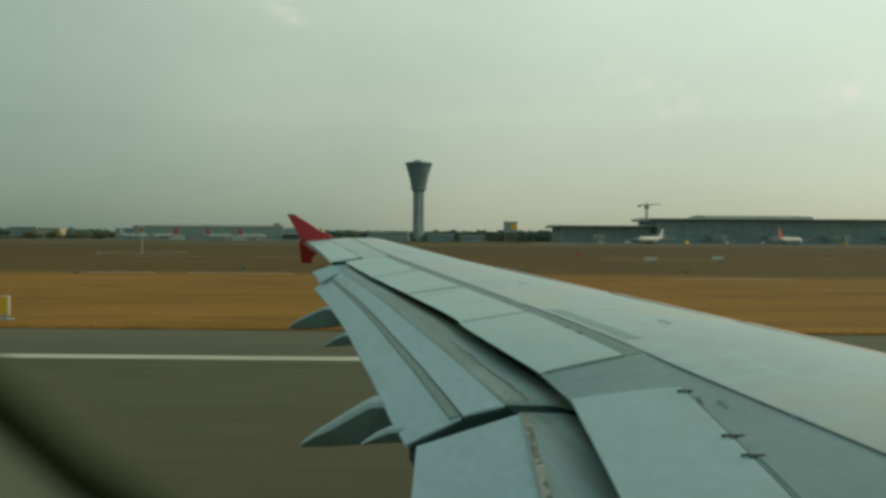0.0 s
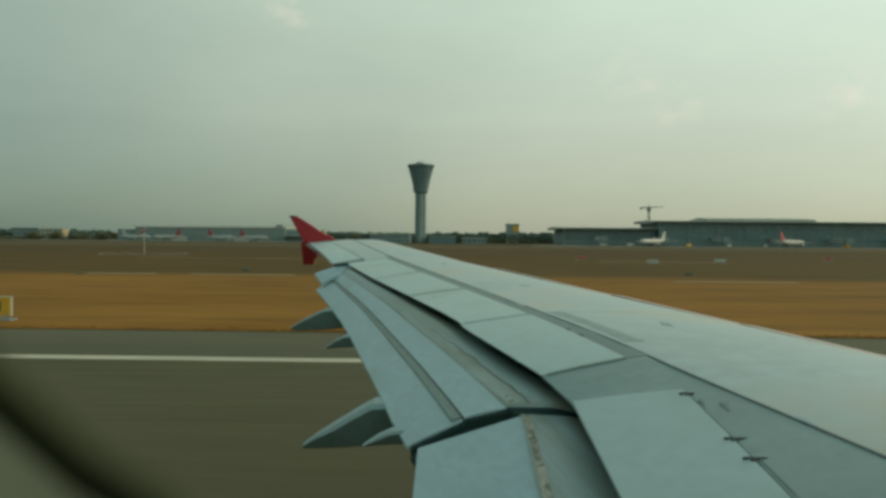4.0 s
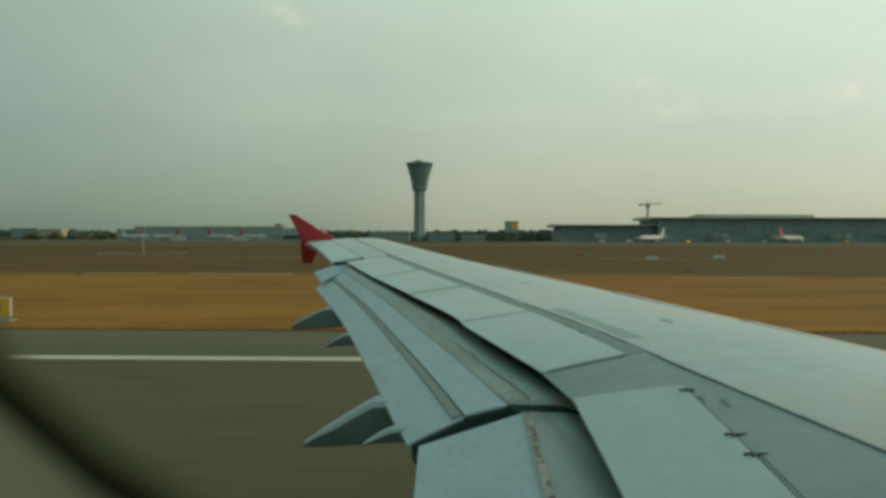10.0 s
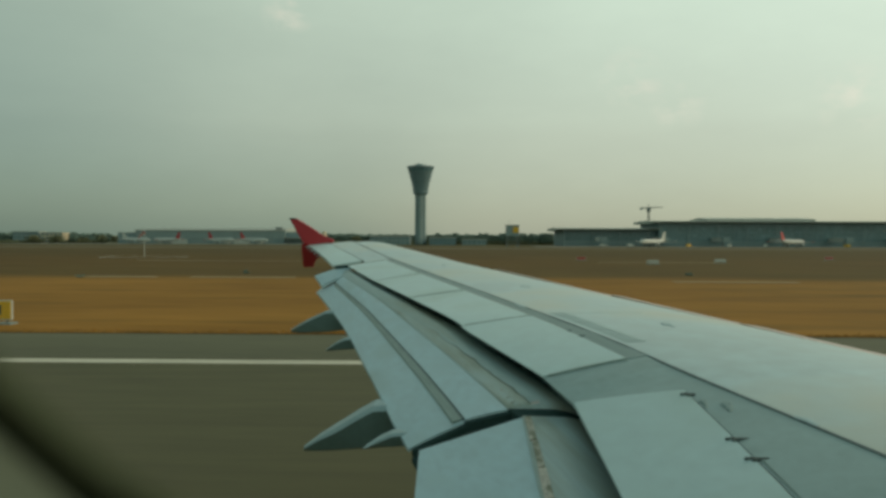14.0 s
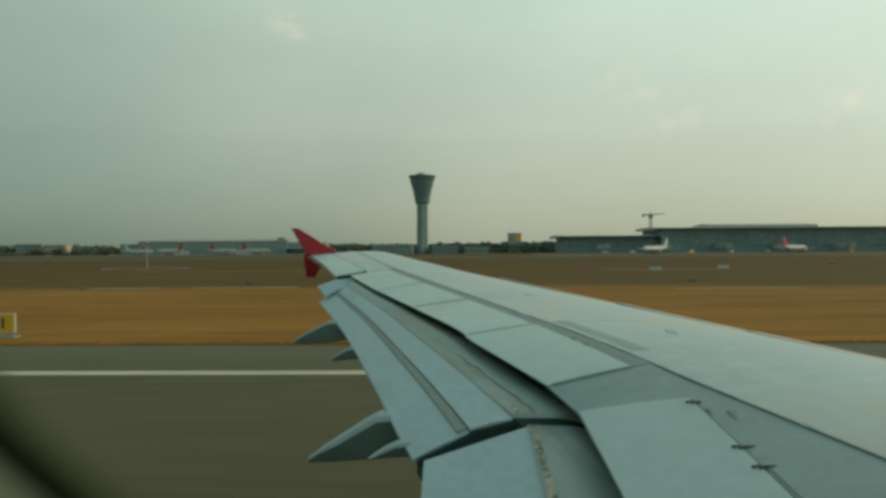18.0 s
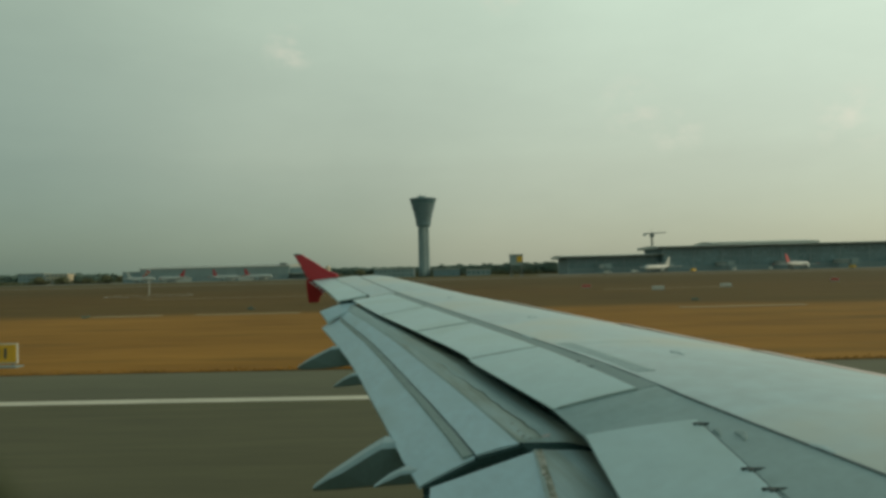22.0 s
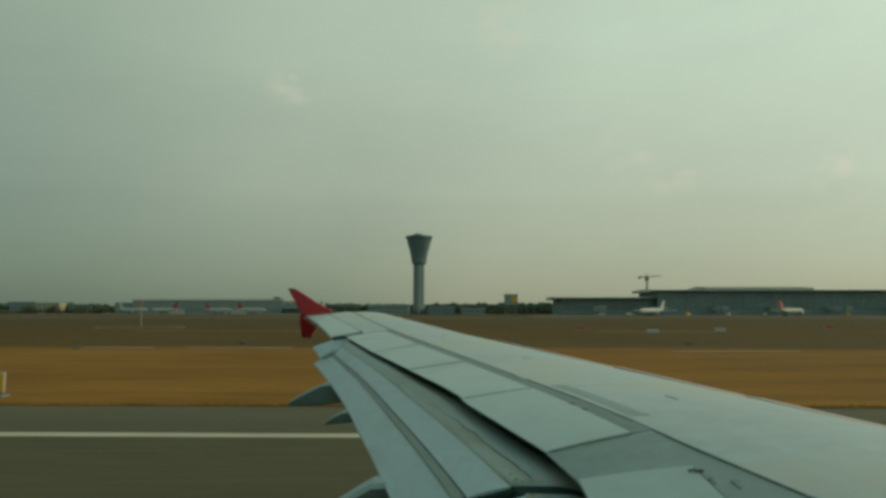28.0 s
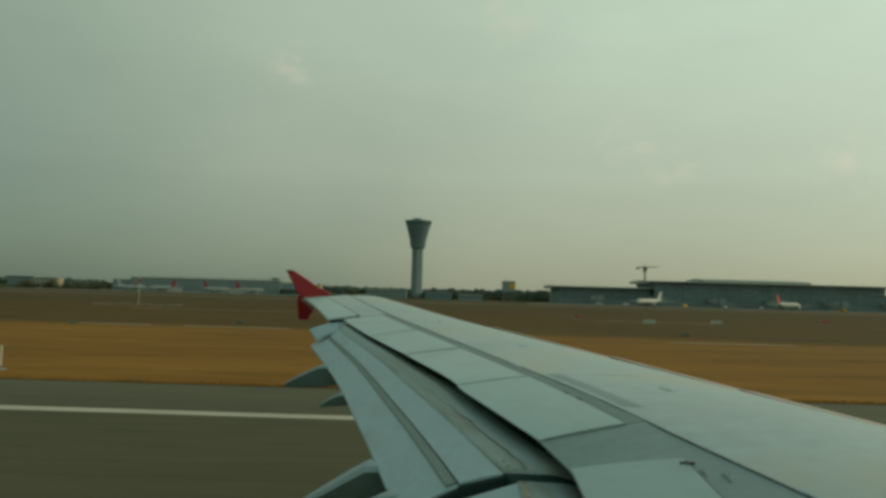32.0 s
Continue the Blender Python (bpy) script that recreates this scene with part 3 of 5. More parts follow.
# added dark wedge for the shaded slot end, outboard of the last spoiler
wing_part("slot_end_cap", loft([[(-2.0, y, z_aileron(11.8) + 0.022), (-1.52, y, z_aileron(11.8) + 0.075), (-1.52, y, z_aileron(11.8) + 0.02), (-2.0, y, z_aileron(11.8) - 0.02)] for y in (11.62, 11.80)]), SLOT_SHADE, "dark wedge for the shade at the flap slot's end")

# red wing-tip fence, an arrow of two swept fins
def fin(points, y, half, cant=0.0):
    cx = sum(p[0] for p in points) / len(points)
    cz = sum(p[1] for p in points) / len(points)
    rings = []
    for s, shrink in ((-1, 0.93), (-0.55, 1.0), (0.55, 1.0), (1, 0.93)):
        rings.append([(cx + (x - cx) * shrink, y + half * s - cant * z, EYE_Z + cz + (z - cz) * shrink) for x, z in points])
    return loft(rings)


wing_part("tip_fence_upper", fin([(-3.53, 0.42), (-3.50, 0.452), (-3.38, 0.44), (-3.10, 0.27), (-2.86, 0.11), (-2.63, 0.01), (-2.60, -0.05), (-3.16, -0.125), (-3.28, -0.03)], 15.09, 0.035), RED, "bright red upper fin of the wingtip fence")
wing_part("tip_fence_lower", fin([(-3.16, -0.10), (-2.62, -0.06), (-2.82, -0.25), (-3.05, -0.46), (-3.10, -0.58), (-3.31, -0.585), (-3.31, -0.2), (-3.28, -0.06)], 15.06, 0.032, 0.55), RED, "dark red lower fin of the wingtip fence")
wing_part("fence_cap", fin([(-3.56, 0.425), (-3.52, 0.458), (-3.40, 0.452), (-3.42, 0.432)], 15.09, 0.04), SEAM, "dark cap strip on the fence tip")

# slats lowered ahead of the nose
for a, c, h in ((4.9, 6.85, 0.127), (6.9, 8.55, 0.118), (8.6, 11.0, 0.10), (11.05, 14.3, 0.06)):
    rings = []
    for y in np.linspace(a, c, 10):
        xn, zl, k = x_nose(y), z_crest(y) - 0.75 * thick(y), thick(y) / 0.42
        rings.append([(xn - 0.02, y, zl + h), (xn + 0.14 * k, y, zl + h - 0.02), (xn + 0.24 * k, y, zl + h - 0.10 * k), (xn + 0.23 * k, y, zl - 0.12 * k), (xn + 0.13 * k, y, zl - 0.11 * k), (xn + 0.10 * k, y, zl + h - 0.09 * k)])
    wing_part("slat", loft(rings), SLAT, "lowered leading-edge slat of bare metal, warm reflection in its colour")

# ---------------------------------------------------------------- flaps
# span: rear edge x z, tab step x z, front of the upper plate x z (z from the eye)
OUTER_FLAP = [(4.66, (-0.275, -1.352), (0.049, -1.176), (0.335, -1.105)),
              (11.30, (-2.215, -0.830), (-1.955, -0.655), (-1.83, -0.560))]
INNER_FLAP = [(0.35, (-0.20, -2.05), (0.10, -1.95), (0.44, -1.86)),
              (4.545, (-0.245, -1.318), (0.08, -1.215), (0.40, -1.105))]


# forward bend of the outer flap along the span: its rear edge, and its step and front
REAR_BEND = [(4.7, -0.037), (5.2, -0.037), (6, 0.0), (7, 0.027), (8, 0.06), (9, 0.067), (10, 0.047), (11, 0.017), (11.3, 0.0)]
STEP_BEND = [(4.7, 0.004), (5.2, 0.026), (6, 0.052), (7, 0.065), (8, 0.08), (9, 0.082), (10, 0.047), (11, 0.004), (11.3, 0.0)]


def flap_at(table, y):
    (ya, *a), (yb, *b) = table
    f = (y - ya) / (yb - ya)
    bends = (along(y, REAR_BEND), along(y, STEP_BEND), along(y, STEP_BEND)) if table is OUTER_FLAP else (0, 0, 0)
    return [(p[0] + (q[0] - p[0]) * f + d, EYE_Z + p[1] + (q[1] - p[1]) * f) for p, q, d in zip(a, b, bends)]


def flap_slab(table, y0, y1, i0, i1, depth, lift=0.0, n=14, s0=0.0, s1=1.0):
    """A flap piece between two of the flap's four chord marks."""
    rings = []
    for y in np.linspace(y0, y1, n):
        m = flap_at(table, y)
        (xa, za), (xb, zb) = m[i0], m[i1]
        up = []
        for s in np.linspace(s0, s1, 5):
            arch = 0.016 * math.sin(math.pi * s) if i1 - i0 == 1 and 0 <= s <= 1 and n > 5 else 0.0
            up.append((xa + (xb - xa) * s, y, za + (zb - za) * s + lift + arch * 0.5))
        rings.append(up + [(x, y, z - depth) for x, _, z in reversed(up)])
    return loft(rings)


def flap_nose(table, y0, y1, reach, n=22, drop=0.0):
    """The flap's long rounded nose, which rises to the slot and runs on far under the fixed trailing edge."""
    rings = []
    for y in np.linspace(y0, y1, n):
        xf, zf = flap_at(table, y)[2]
        xr = x_rear(y)
        zm = z_rear(y) - along(y, [(0.4, 0.16), (4.0, 0.15), (4.6, 0.120), (5.5, 0.134), (7, 0.096), (9, 0.068), (11.4, 0.055)]) - drop
        up = []
        for s in np.linspace(0, 1, 15):
            x = xf + (xr + reach - xf) * s
            f = min(1.0, (x - xf) / (xr - 0.02 - xf))
            dive = max(0.0, x - xr + 0.03) / reach
            up.append((x, y, zf + 0.010 + (zm - zf) * f * f * (3 - 2 * f) - 0.11 * dive ** 1.8))
        rings.append(up + [(x, y, min(z - 0.02, zf - 0.12)) for x, _, z in reversed(up)])
    return loft(rings)


def nose_z(x, y):
    """Height of the outer flap's nose."""
    ring = flap_nose(OUTER_FLAP, y, y, 0.34, 1)[0][:15]
    return float(np.interp(x, [p[0] for p in ring], [p[2] for p in ring]))


O, I = OUTER_FLAP, INNER_FLAP
wing_part("flap_tab", flap_slab(O, 4.70, 11.45, 0, 1, 0.022, -0.012), FLAP, "smooth blue-grey rear plate of the outer flap")
wing_part("tab_groove", flap_slab(O, 4.74, 11.1, 1, 2, 0.02, 0.0, s0=-0.24, s1=0.0), GROOVE, "olive strip along the flap tab")
wing_part("flap_step", flap_slab(O, 4.74, 11.12, 1, 2, 0.03, 0.003, s0=-0.015, s1=0.04), SEAM_GREY)
wing_part("flap_panel", flap_slab(O, 4.70, 11.32, 1, 2, 0.03, 0.006, s0=0.03, s1=0.98), FLAP, "blue-grey front plate of the outer flap")
# end ribs coloured dark for the shade in the gap
wing_part("flap_end_rib", flap_slab(O, 4.655, 4.698, 1, 2, 0.06, -0.004, n=3, s0=0.0, s1=1.0), SLOT_SHADE, "dark inboard end rib of the outer flap")
wing_part("tab_end_rib", flap_slab(O, 4.655, 4.698, 0, 1, 0.045, -0.020, n=3, s0=0.06, s1=1.0), SLOT_SHADE, "dark inboard end rib of the flap tab")
wing_part("flap_nose", flap_nose(O, 4.70, 11.45, 0.34), GRIME, "grimy rounded nose of the outer flap", True)
film = []
for y in np.linspace(4.72, 8.6, 60):
    xf, zf = flap_at(O, y)[2]
    fade = min(1.0, (8.6 - y) / 2.4)
    a = 0.03 + 0.05 * noise.noise((y * 2.1, 0, 0)) + 0.10 * (1 - fade)
    b = 0.13 + 0.42 * fade + 0.12 * noise.noise((y * 2.7, 4, 0)) + 0.05 * noise.noise((y * 9, 2, 0))
    up = [(x, y, nose_z(x, y) + 0.003) for x in (xf + (x_rear(y) - xf) * (a + (b - a) * k / 6) for k in range(7))]
    film.append(up + [(x, y, z - 0.006) for x, _, z in reversed(up)])
wing_part("grease_film", loft(film), OLIVE, "olive grease film along the flap nose", True)
# added dark filler: paints the shade between the two flap noses
wing_part("flap_nose_end", flap_nose(O, 4.54, 4.697, 0.34, 3, 0.03), SLOT_SHADE, "black filler for the shade beside the outer flap nose")
cap = []
for f in (0.0, 0.3, 0.6, 0.85, 1.0):
    y = 11.2 + 0.48 * f
    up = [(-2.122 - 0.21 * f, y, EYE_Z - 0.717 + 0.135 * f), (-2.034 - 0.114 * f, y, EYE_Z - 0.664 + 0.146 * f), (-1.937, y, EYE_Z - 0.615 + 0.171 * f), (-1.80 + 0.10 * f, y, EYE_Z - 0.56 + 0.13 * f)]
    cap.append(up + [(x, y, z - 0.03) for x, _, z in reversed(up)])
wing_part("flap_end_plate", loft(cap), FLAP, "pale end cap of the outer flap")
# added dark slab that stands in for the shaded gap
wing_part("flap_gap_fill", flap_slab(O, 4.50, 4.66, 0, 2, 0.03, -0.06, n=3, s0=0.02, s1=1.0), SLOT_SHADE, "dark fill standing for the shade between the flaps")
wing_part("inner_flap_plate", flap_slab(I, 0.35, 4.53, 0, 2, 0.03, 0.0), FLAP, "smooth blue-grey inner flap")
wing_part("inner_flap_nose", flap_nose(I, 0.35, 4.53, 0.34), GRIME, "grimy nose of the inner flap", True)
for y0, y1, s0, s1 in ((4.18, 4.49, 0.03, 0.12), (3.86, 4.17, 0.05, 0.13), (3.50, 3.84, 0.04, 0.14), (2.4, 3.48, 0.05, 0.12)):
    rings = []
    for y in np.linspace(y0, y1, 4):
        xf, zf = flap_at(I, y)[2]
        xe = x_rear(y) + 0.12
        a, c = xf + (xe - xf) * s0, xf + (xe - xf) * s1
        rings.append([(a, y, zf + 0.020), (c, y, zf + 0.030), (c, y, zf + 0.0), (a, y, zf + 0.0)])
    wing_part("scuffed_seal", loft(rings), SCUFF, "scuffed brown and white seal strip on the inner flap")
# closing wall of the flap bay under the spoilers, coloured dark as their shade
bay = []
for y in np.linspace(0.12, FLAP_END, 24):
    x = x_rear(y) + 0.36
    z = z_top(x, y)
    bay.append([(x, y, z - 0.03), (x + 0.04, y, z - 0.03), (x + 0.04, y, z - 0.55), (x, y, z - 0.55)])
wing_part("flap_bay", loft(bay), SLOT_SHADE, "bay wall behind the rear spar, shade put into its colour")
z = nose_z(0.50, 4.735)
part("bolt", rod_bm(bmesh.new(), (0.48, 4.735, z - 0.004), (0.53, 4.735, z + 0.008), 0.014, None, 8), STEEL, WING, "bright metal bolt in the slot")
for x, y, a in ((0.375, 4.80, 0.030), (0.345, 4.90, 0.022), (0.41, 4.74, 0.020), (0.31, 5.06, 0.018), (0.36, 4.98, 0.014)):
    z = nose_z(x, y)
    chip = [[(x + a * g * math.sin(k * 1.047 + y), y + 0.6 * a * g * math.cos(k * 1.047 + 2 * y) * (1 + 0.3 * math.sin(2.1 * k)), z + h) for k in range(6)] for g, h in ((1.0, -0.004), (0.9, 0.006))]
    wing_part("paint_chip", loft(chip), SCUFF, "pale chipped paint on the flap nose")


# canoe fairings of the flap tracks
def canoe(y, stations, width, lid=False):
    """stations: x, lower z, upper z, width share; a canoe with slanted sides, or the slightly domed, skylit lid on top
    of it.
    """
    rings = []
    for x, lo, hi, w in stations:
        h = width * w / 2
        c = min(0.25 * h, 0.25 * (hi - lo))
        k = 0.10 * h
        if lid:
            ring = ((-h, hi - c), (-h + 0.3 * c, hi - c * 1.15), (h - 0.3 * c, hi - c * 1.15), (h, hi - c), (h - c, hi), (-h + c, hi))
        else:
            ring = ((-k, lo), (k, lo), (k + 1.6 * c, lo + 0.7 * c), (h - 0.004, hi - c - 0.004), (-h + 0.004, hi - c - 0.004), (-k - 1.6 * c, lo + 0.7 * c))
        rings.append([(x, y + a, EYE_Z + b) for a, b in ring])
    return loft(rings)


# light put into the colours: pale top under the sky, dark shaded body
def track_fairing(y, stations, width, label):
    body = wing_part("track_fairing", canoe(y, stations, width), FAIRING_SHADE, label)
    ob = new("fairing_lit_top", mesh_of("fairing_lit_top", *canoe(y, stations, width, True), FAIRING_LIT))
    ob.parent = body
    tagged(ob, "top of the grey fairing, paler for the skylight on it")


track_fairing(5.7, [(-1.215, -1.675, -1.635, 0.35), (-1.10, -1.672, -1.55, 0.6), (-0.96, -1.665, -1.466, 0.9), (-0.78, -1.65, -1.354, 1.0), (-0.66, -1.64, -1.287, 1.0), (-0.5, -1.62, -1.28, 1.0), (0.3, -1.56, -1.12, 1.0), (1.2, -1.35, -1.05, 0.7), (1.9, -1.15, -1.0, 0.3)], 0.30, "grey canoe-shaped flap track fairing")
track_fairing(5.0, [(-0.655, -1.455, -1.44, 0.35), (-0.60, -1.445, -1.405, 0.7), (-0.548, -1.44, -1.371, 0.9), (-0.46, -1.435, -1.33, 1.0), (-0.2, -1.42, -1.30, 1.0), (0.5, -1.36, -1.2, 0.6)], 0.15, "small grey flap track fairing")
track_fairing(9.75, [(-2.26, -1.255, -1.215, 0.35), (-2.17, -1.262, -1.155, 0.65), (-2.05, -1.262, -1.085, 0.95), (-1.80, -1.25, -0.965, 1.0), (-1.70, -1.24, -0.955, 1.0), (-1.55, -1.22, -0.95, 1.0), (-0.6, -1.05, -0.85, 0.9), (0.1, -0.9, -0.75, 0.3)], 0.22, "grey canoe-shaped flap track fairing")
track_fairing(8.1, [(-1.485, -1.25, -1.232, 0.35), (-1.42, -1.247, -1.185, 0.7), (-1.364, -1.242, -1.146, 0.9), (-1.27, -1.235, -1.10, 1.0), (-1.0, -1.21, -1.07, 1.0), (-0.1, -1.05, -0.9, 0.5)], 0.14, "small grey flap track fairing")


# ---------------------------------------------------------------- cabin window and fuselage
def round_rect(x0, x1, z0, z1, r, y, n=10):
    pts = []
    for cx, cz, a0 in ((x1 - r, z1 - r, 0), (x0 + r, z1 - r, 90), (x0 + r, z0 + r, 180), (x1 - r, z0 + r, 270)):
        for k in range(n + 1):
            a = radians(a0 + 90 * k / n)
            pts.append((cx + r * math.cos(a), y, cz + r * math.sin(a)))
    return pts


def grown(d, y):
    return round_rect(-0.1140 - d, 0.190 + d, EYE_Z - 0.0608 - d, EYE_Z + 0.275 + d, 0.14 + d, y)


def ring_solid(rings):
    """A closed band that runs round the window through the given outlines."""
    n, k = len(rings[0]), len(rings)
    verts = [v for r in rings for v in r]
    faces = [(i * n + j, i * n + (j + 1) % n, ((i + 1) % k) * n + (j + 1) % n, ((i + 1) % k) * n + j) for i in range(k) for j in range(n)]
    return verts, faces


FUSELAGE = new("fuselage", None)
FUSELAGE.location = (0, -1.85, 0)
FUSELAGE.parent = AIRLINER
FUSELAGE.matrix_parent_inverse = Matrix.Translation((0, 1.85, 0))
tagged(FUSELAGE, "fuselage shell round the cabin window")
under(FUSELAGE, "window_seal", *ring_solid([grown(0.0, 0.116), grown(0.007, 0.1132), grown(0.013, 0.117), grown(0.012, 0.121), grown(0.0035, 0.121)]), SEAL, "dark green-black window seal", True)
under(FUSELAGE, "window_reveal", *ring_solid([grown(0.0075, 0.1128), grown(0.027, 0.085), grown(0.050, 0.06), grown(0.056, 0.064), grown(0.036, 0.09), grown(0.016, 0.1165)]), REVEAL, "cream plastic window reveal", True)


HULL_R, HULL_Y, HULL_Z = 1.975, -1.85, EYE_Z - 0.15


def hull_y(z):
    """Outer face of the fuselage at a height near the window line."""
    return HULL_Y + HULL_R * math.cos(math.asin((z - HULL_Z) / (HULL_R * 1.04)))


def wall_with_hole(face, depth, d, mx, mz, half_x, half_z):
    """A plate with the window's opening in it; face gives its y at a height."""
    hole, outer = grown(d, 0.0), []
    for x, _, z in hole:
        dx, dz = x - mx, z - EYE_Z - mz
        s = min(half_x / max(abs(dx), 1e-6), half_z / max(abs(dz), 1e-6))
        outer.append((mx + dx * s, 0.0, EYE_Z + mz + dz * s))
    rings = [[(x, face(z) + off, z) for x, _, z in ring] for ring, off in ((hole, 0.0), (outer, 0.0), (outer, depth), (hole, depth))]
    return ring_solid(rings)


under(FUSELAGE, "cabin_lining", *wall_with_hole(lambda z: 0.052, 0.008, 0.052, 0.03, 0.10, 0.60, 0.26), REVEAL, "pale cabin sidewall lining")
under(FUSELAGE, "window_frame_plate", *wall_with_hole(lambda z: hull_y(z) - 0.002, 0.006, 0.035, 0.02, 0.046, 0.452, 0.472), WHITE_HULL, "white skin plate round the window")


def hull(x0, x1, cut):
    """The tube of the fuselage with a square opening left for the window plate."""
    r, cy, cz, n = HULL_R, HULL_Y, HULL_Z, 96
    verts, faces = [], []
    xs = [x0, -9, -5, -2, -0.42, 0.46, 2, 5, 9, x1]
    for layer in (0.0, 0.06):
        for x in xs:
            taper = 1.0 if abs(x) < 9.5 else 0.55
            for k in range(n):
                a = 2 * math.pi * k / n
                verts.append((x, cy + (r - layer) * taper * math.cos(a), cz + (r - layer) * taper * math.sin(a) * 1.04))
    per = len(xs) * n
    for layer in (0, 1):
        for i in range(len(xs) - 1):
            for k in range(n):
                if i == cut and (k < 5 or k >= n - 2):
                    continue
                q = (layer * per + i * n + k, layer * per + i * n + (k + 1) % n, layer * per + (i + 1) * n + (k + 1) % n, layer * per + (i + 1) * n + k)
                faces.append(q if layer else q[::-1])
    for i in (0, len(xs) - 1):
        faces.append(tuple(i * n + k for k in range(n)))
    return verts, faces


under(FUSELAGE, "hull", *hull(-14, 14, 4), WHITE_HULL, "white painted fuselage tube", True)

# main landing gear under the wing root
GEAR = new("main_gear", None)
GEAR.location = (0, -1.85, 0)
GEAR.parent = AIRLINER
GEAR.matrix_parent_inverse = Matrix.Translation((0, 1.85, 0))
for side in (1.95, -5.65):
    part("gear_leg", rod_bm(bmesh.new(), (2.2, side, 0.58), (2.2, side, 2.9), 0.11, 0.14, 14), STEEL, GEAR, "steel gear leg")
    for off in (-0.46, 0.46):
        bm = bmesh.new()
        rod_bm(bm, (2.2, side + off - 0.18, 0.585), (2.2, side + off + 0.18, 0.585), 0.58, None, 28)
        bmesh.ops.bevel(bm, geom=[e for e in bm.edges if abs(e.verts[0].co.y - e.verts[1].co.y) < 1e-4], offset=0.08, segments=3, affect="EDGES")
        part("gear_wheel", bm, RUBBER, GEAR, "black tyre")
    part("axle", rod_bm(bmesh.new(), (2.2, side - 0.5, 0.58), (2.2, side + 0.5, 0.58), 0.07, None, 12), STEEL, GEAR)


# ---------------------------------------------------------------- across the field
def far_x(bearing, y):
    """x at distance y of a bearing given as a share of the view's half width."""
    return y * (bearing * 0.613 - 0.021)


# distance haze is put into the concrete, cladding, glass and leaf colours, paler and bluer
CONCRETE = material("weathered_concrete", (0.23, 0.31, 0.305), 0.85, var=0.12, scale=0.15, fine=1.2, bump=0.05, stain=(0.20, 0.26, 0.25))
DARKCON = material("haze_blued_dark_concrete", (0.15, 0.235, 0.25), 0.85, var=0.15, scale=0.2, fine=1.5)
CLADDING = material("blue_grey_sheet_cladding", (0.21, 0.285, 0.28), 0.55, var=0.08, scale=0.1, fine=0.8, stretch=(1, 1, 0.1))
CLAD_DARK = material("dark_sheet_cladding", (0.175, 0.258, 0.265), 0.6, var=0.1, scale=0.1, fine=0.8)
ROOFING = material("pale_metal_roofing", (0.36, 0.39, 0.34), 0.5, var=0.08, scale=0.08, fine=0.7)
GLASS = material("haze_blued_facade_glass", (0.12, 0.212, 0.228), 0.25, var=0.2, scale=0.06, fine=0.4, spec=0.6)
FRAME = material("grey_window_frames", (0.16, 0.19, 0.18), 0.5, var=0.1)
CREAM = material("cream_render", (0.50, 0.44, 0.30), 0.8, var=0.08, scale=0.2, fine=2)
OFFWHITE = material("off_white_paint", (0.47, 0.50, 0.45), 0.5, var=0.08, scale=0.4, fine=4)
REDTAIL = material("red_airline_paint", (0.40, 0.03, 0.035), 0.4, var=0.08)
YELLOW = material("yellow_sign_paint", (0.62, 0.38, 0.03), 0.5, var=0.1)
SIGNRED = material("red_sign_paint", (0.42, 0.04, 0.03), 0.5, var=0.1)
BARK = material("bark", (0.09, 0.065, 0.04), 0.9, var=0.25, scale=1.0, fine=8)
LEAF = material("haze_blued_green_leaves", (0.125, 0.185, 0.15), 0.8, var=0.25, scale=0.35, fine=1.5, spec=0.2)
LEAF_DRY = material("dusty_olive_leaves", (0.14, 0.15, 0.085), 0.85, var=0.25, scale=0.3, fine=1.5, spec=0.2)
APRON = material("pale_apron_concrete", (0.19, 0.18, 0.14), 0.9, var=0.1, scale=0.05, fine=0.6)


def circle_ring(cx, cy, z, r, n=24, lobe=0.0, lobes=4, turn=0.0):
    return [(cx + (r + lobe * math.cos(lobes * 2 * math.pi * k / n)) * math.cos(2 * math.pi * k / n + turn),
             cy + (r + lobe * math.cos(lobes * 2 * math.pi * k / n)) * math.sin(2 * math.pi * k / n + turn), z) for k in range(n)]


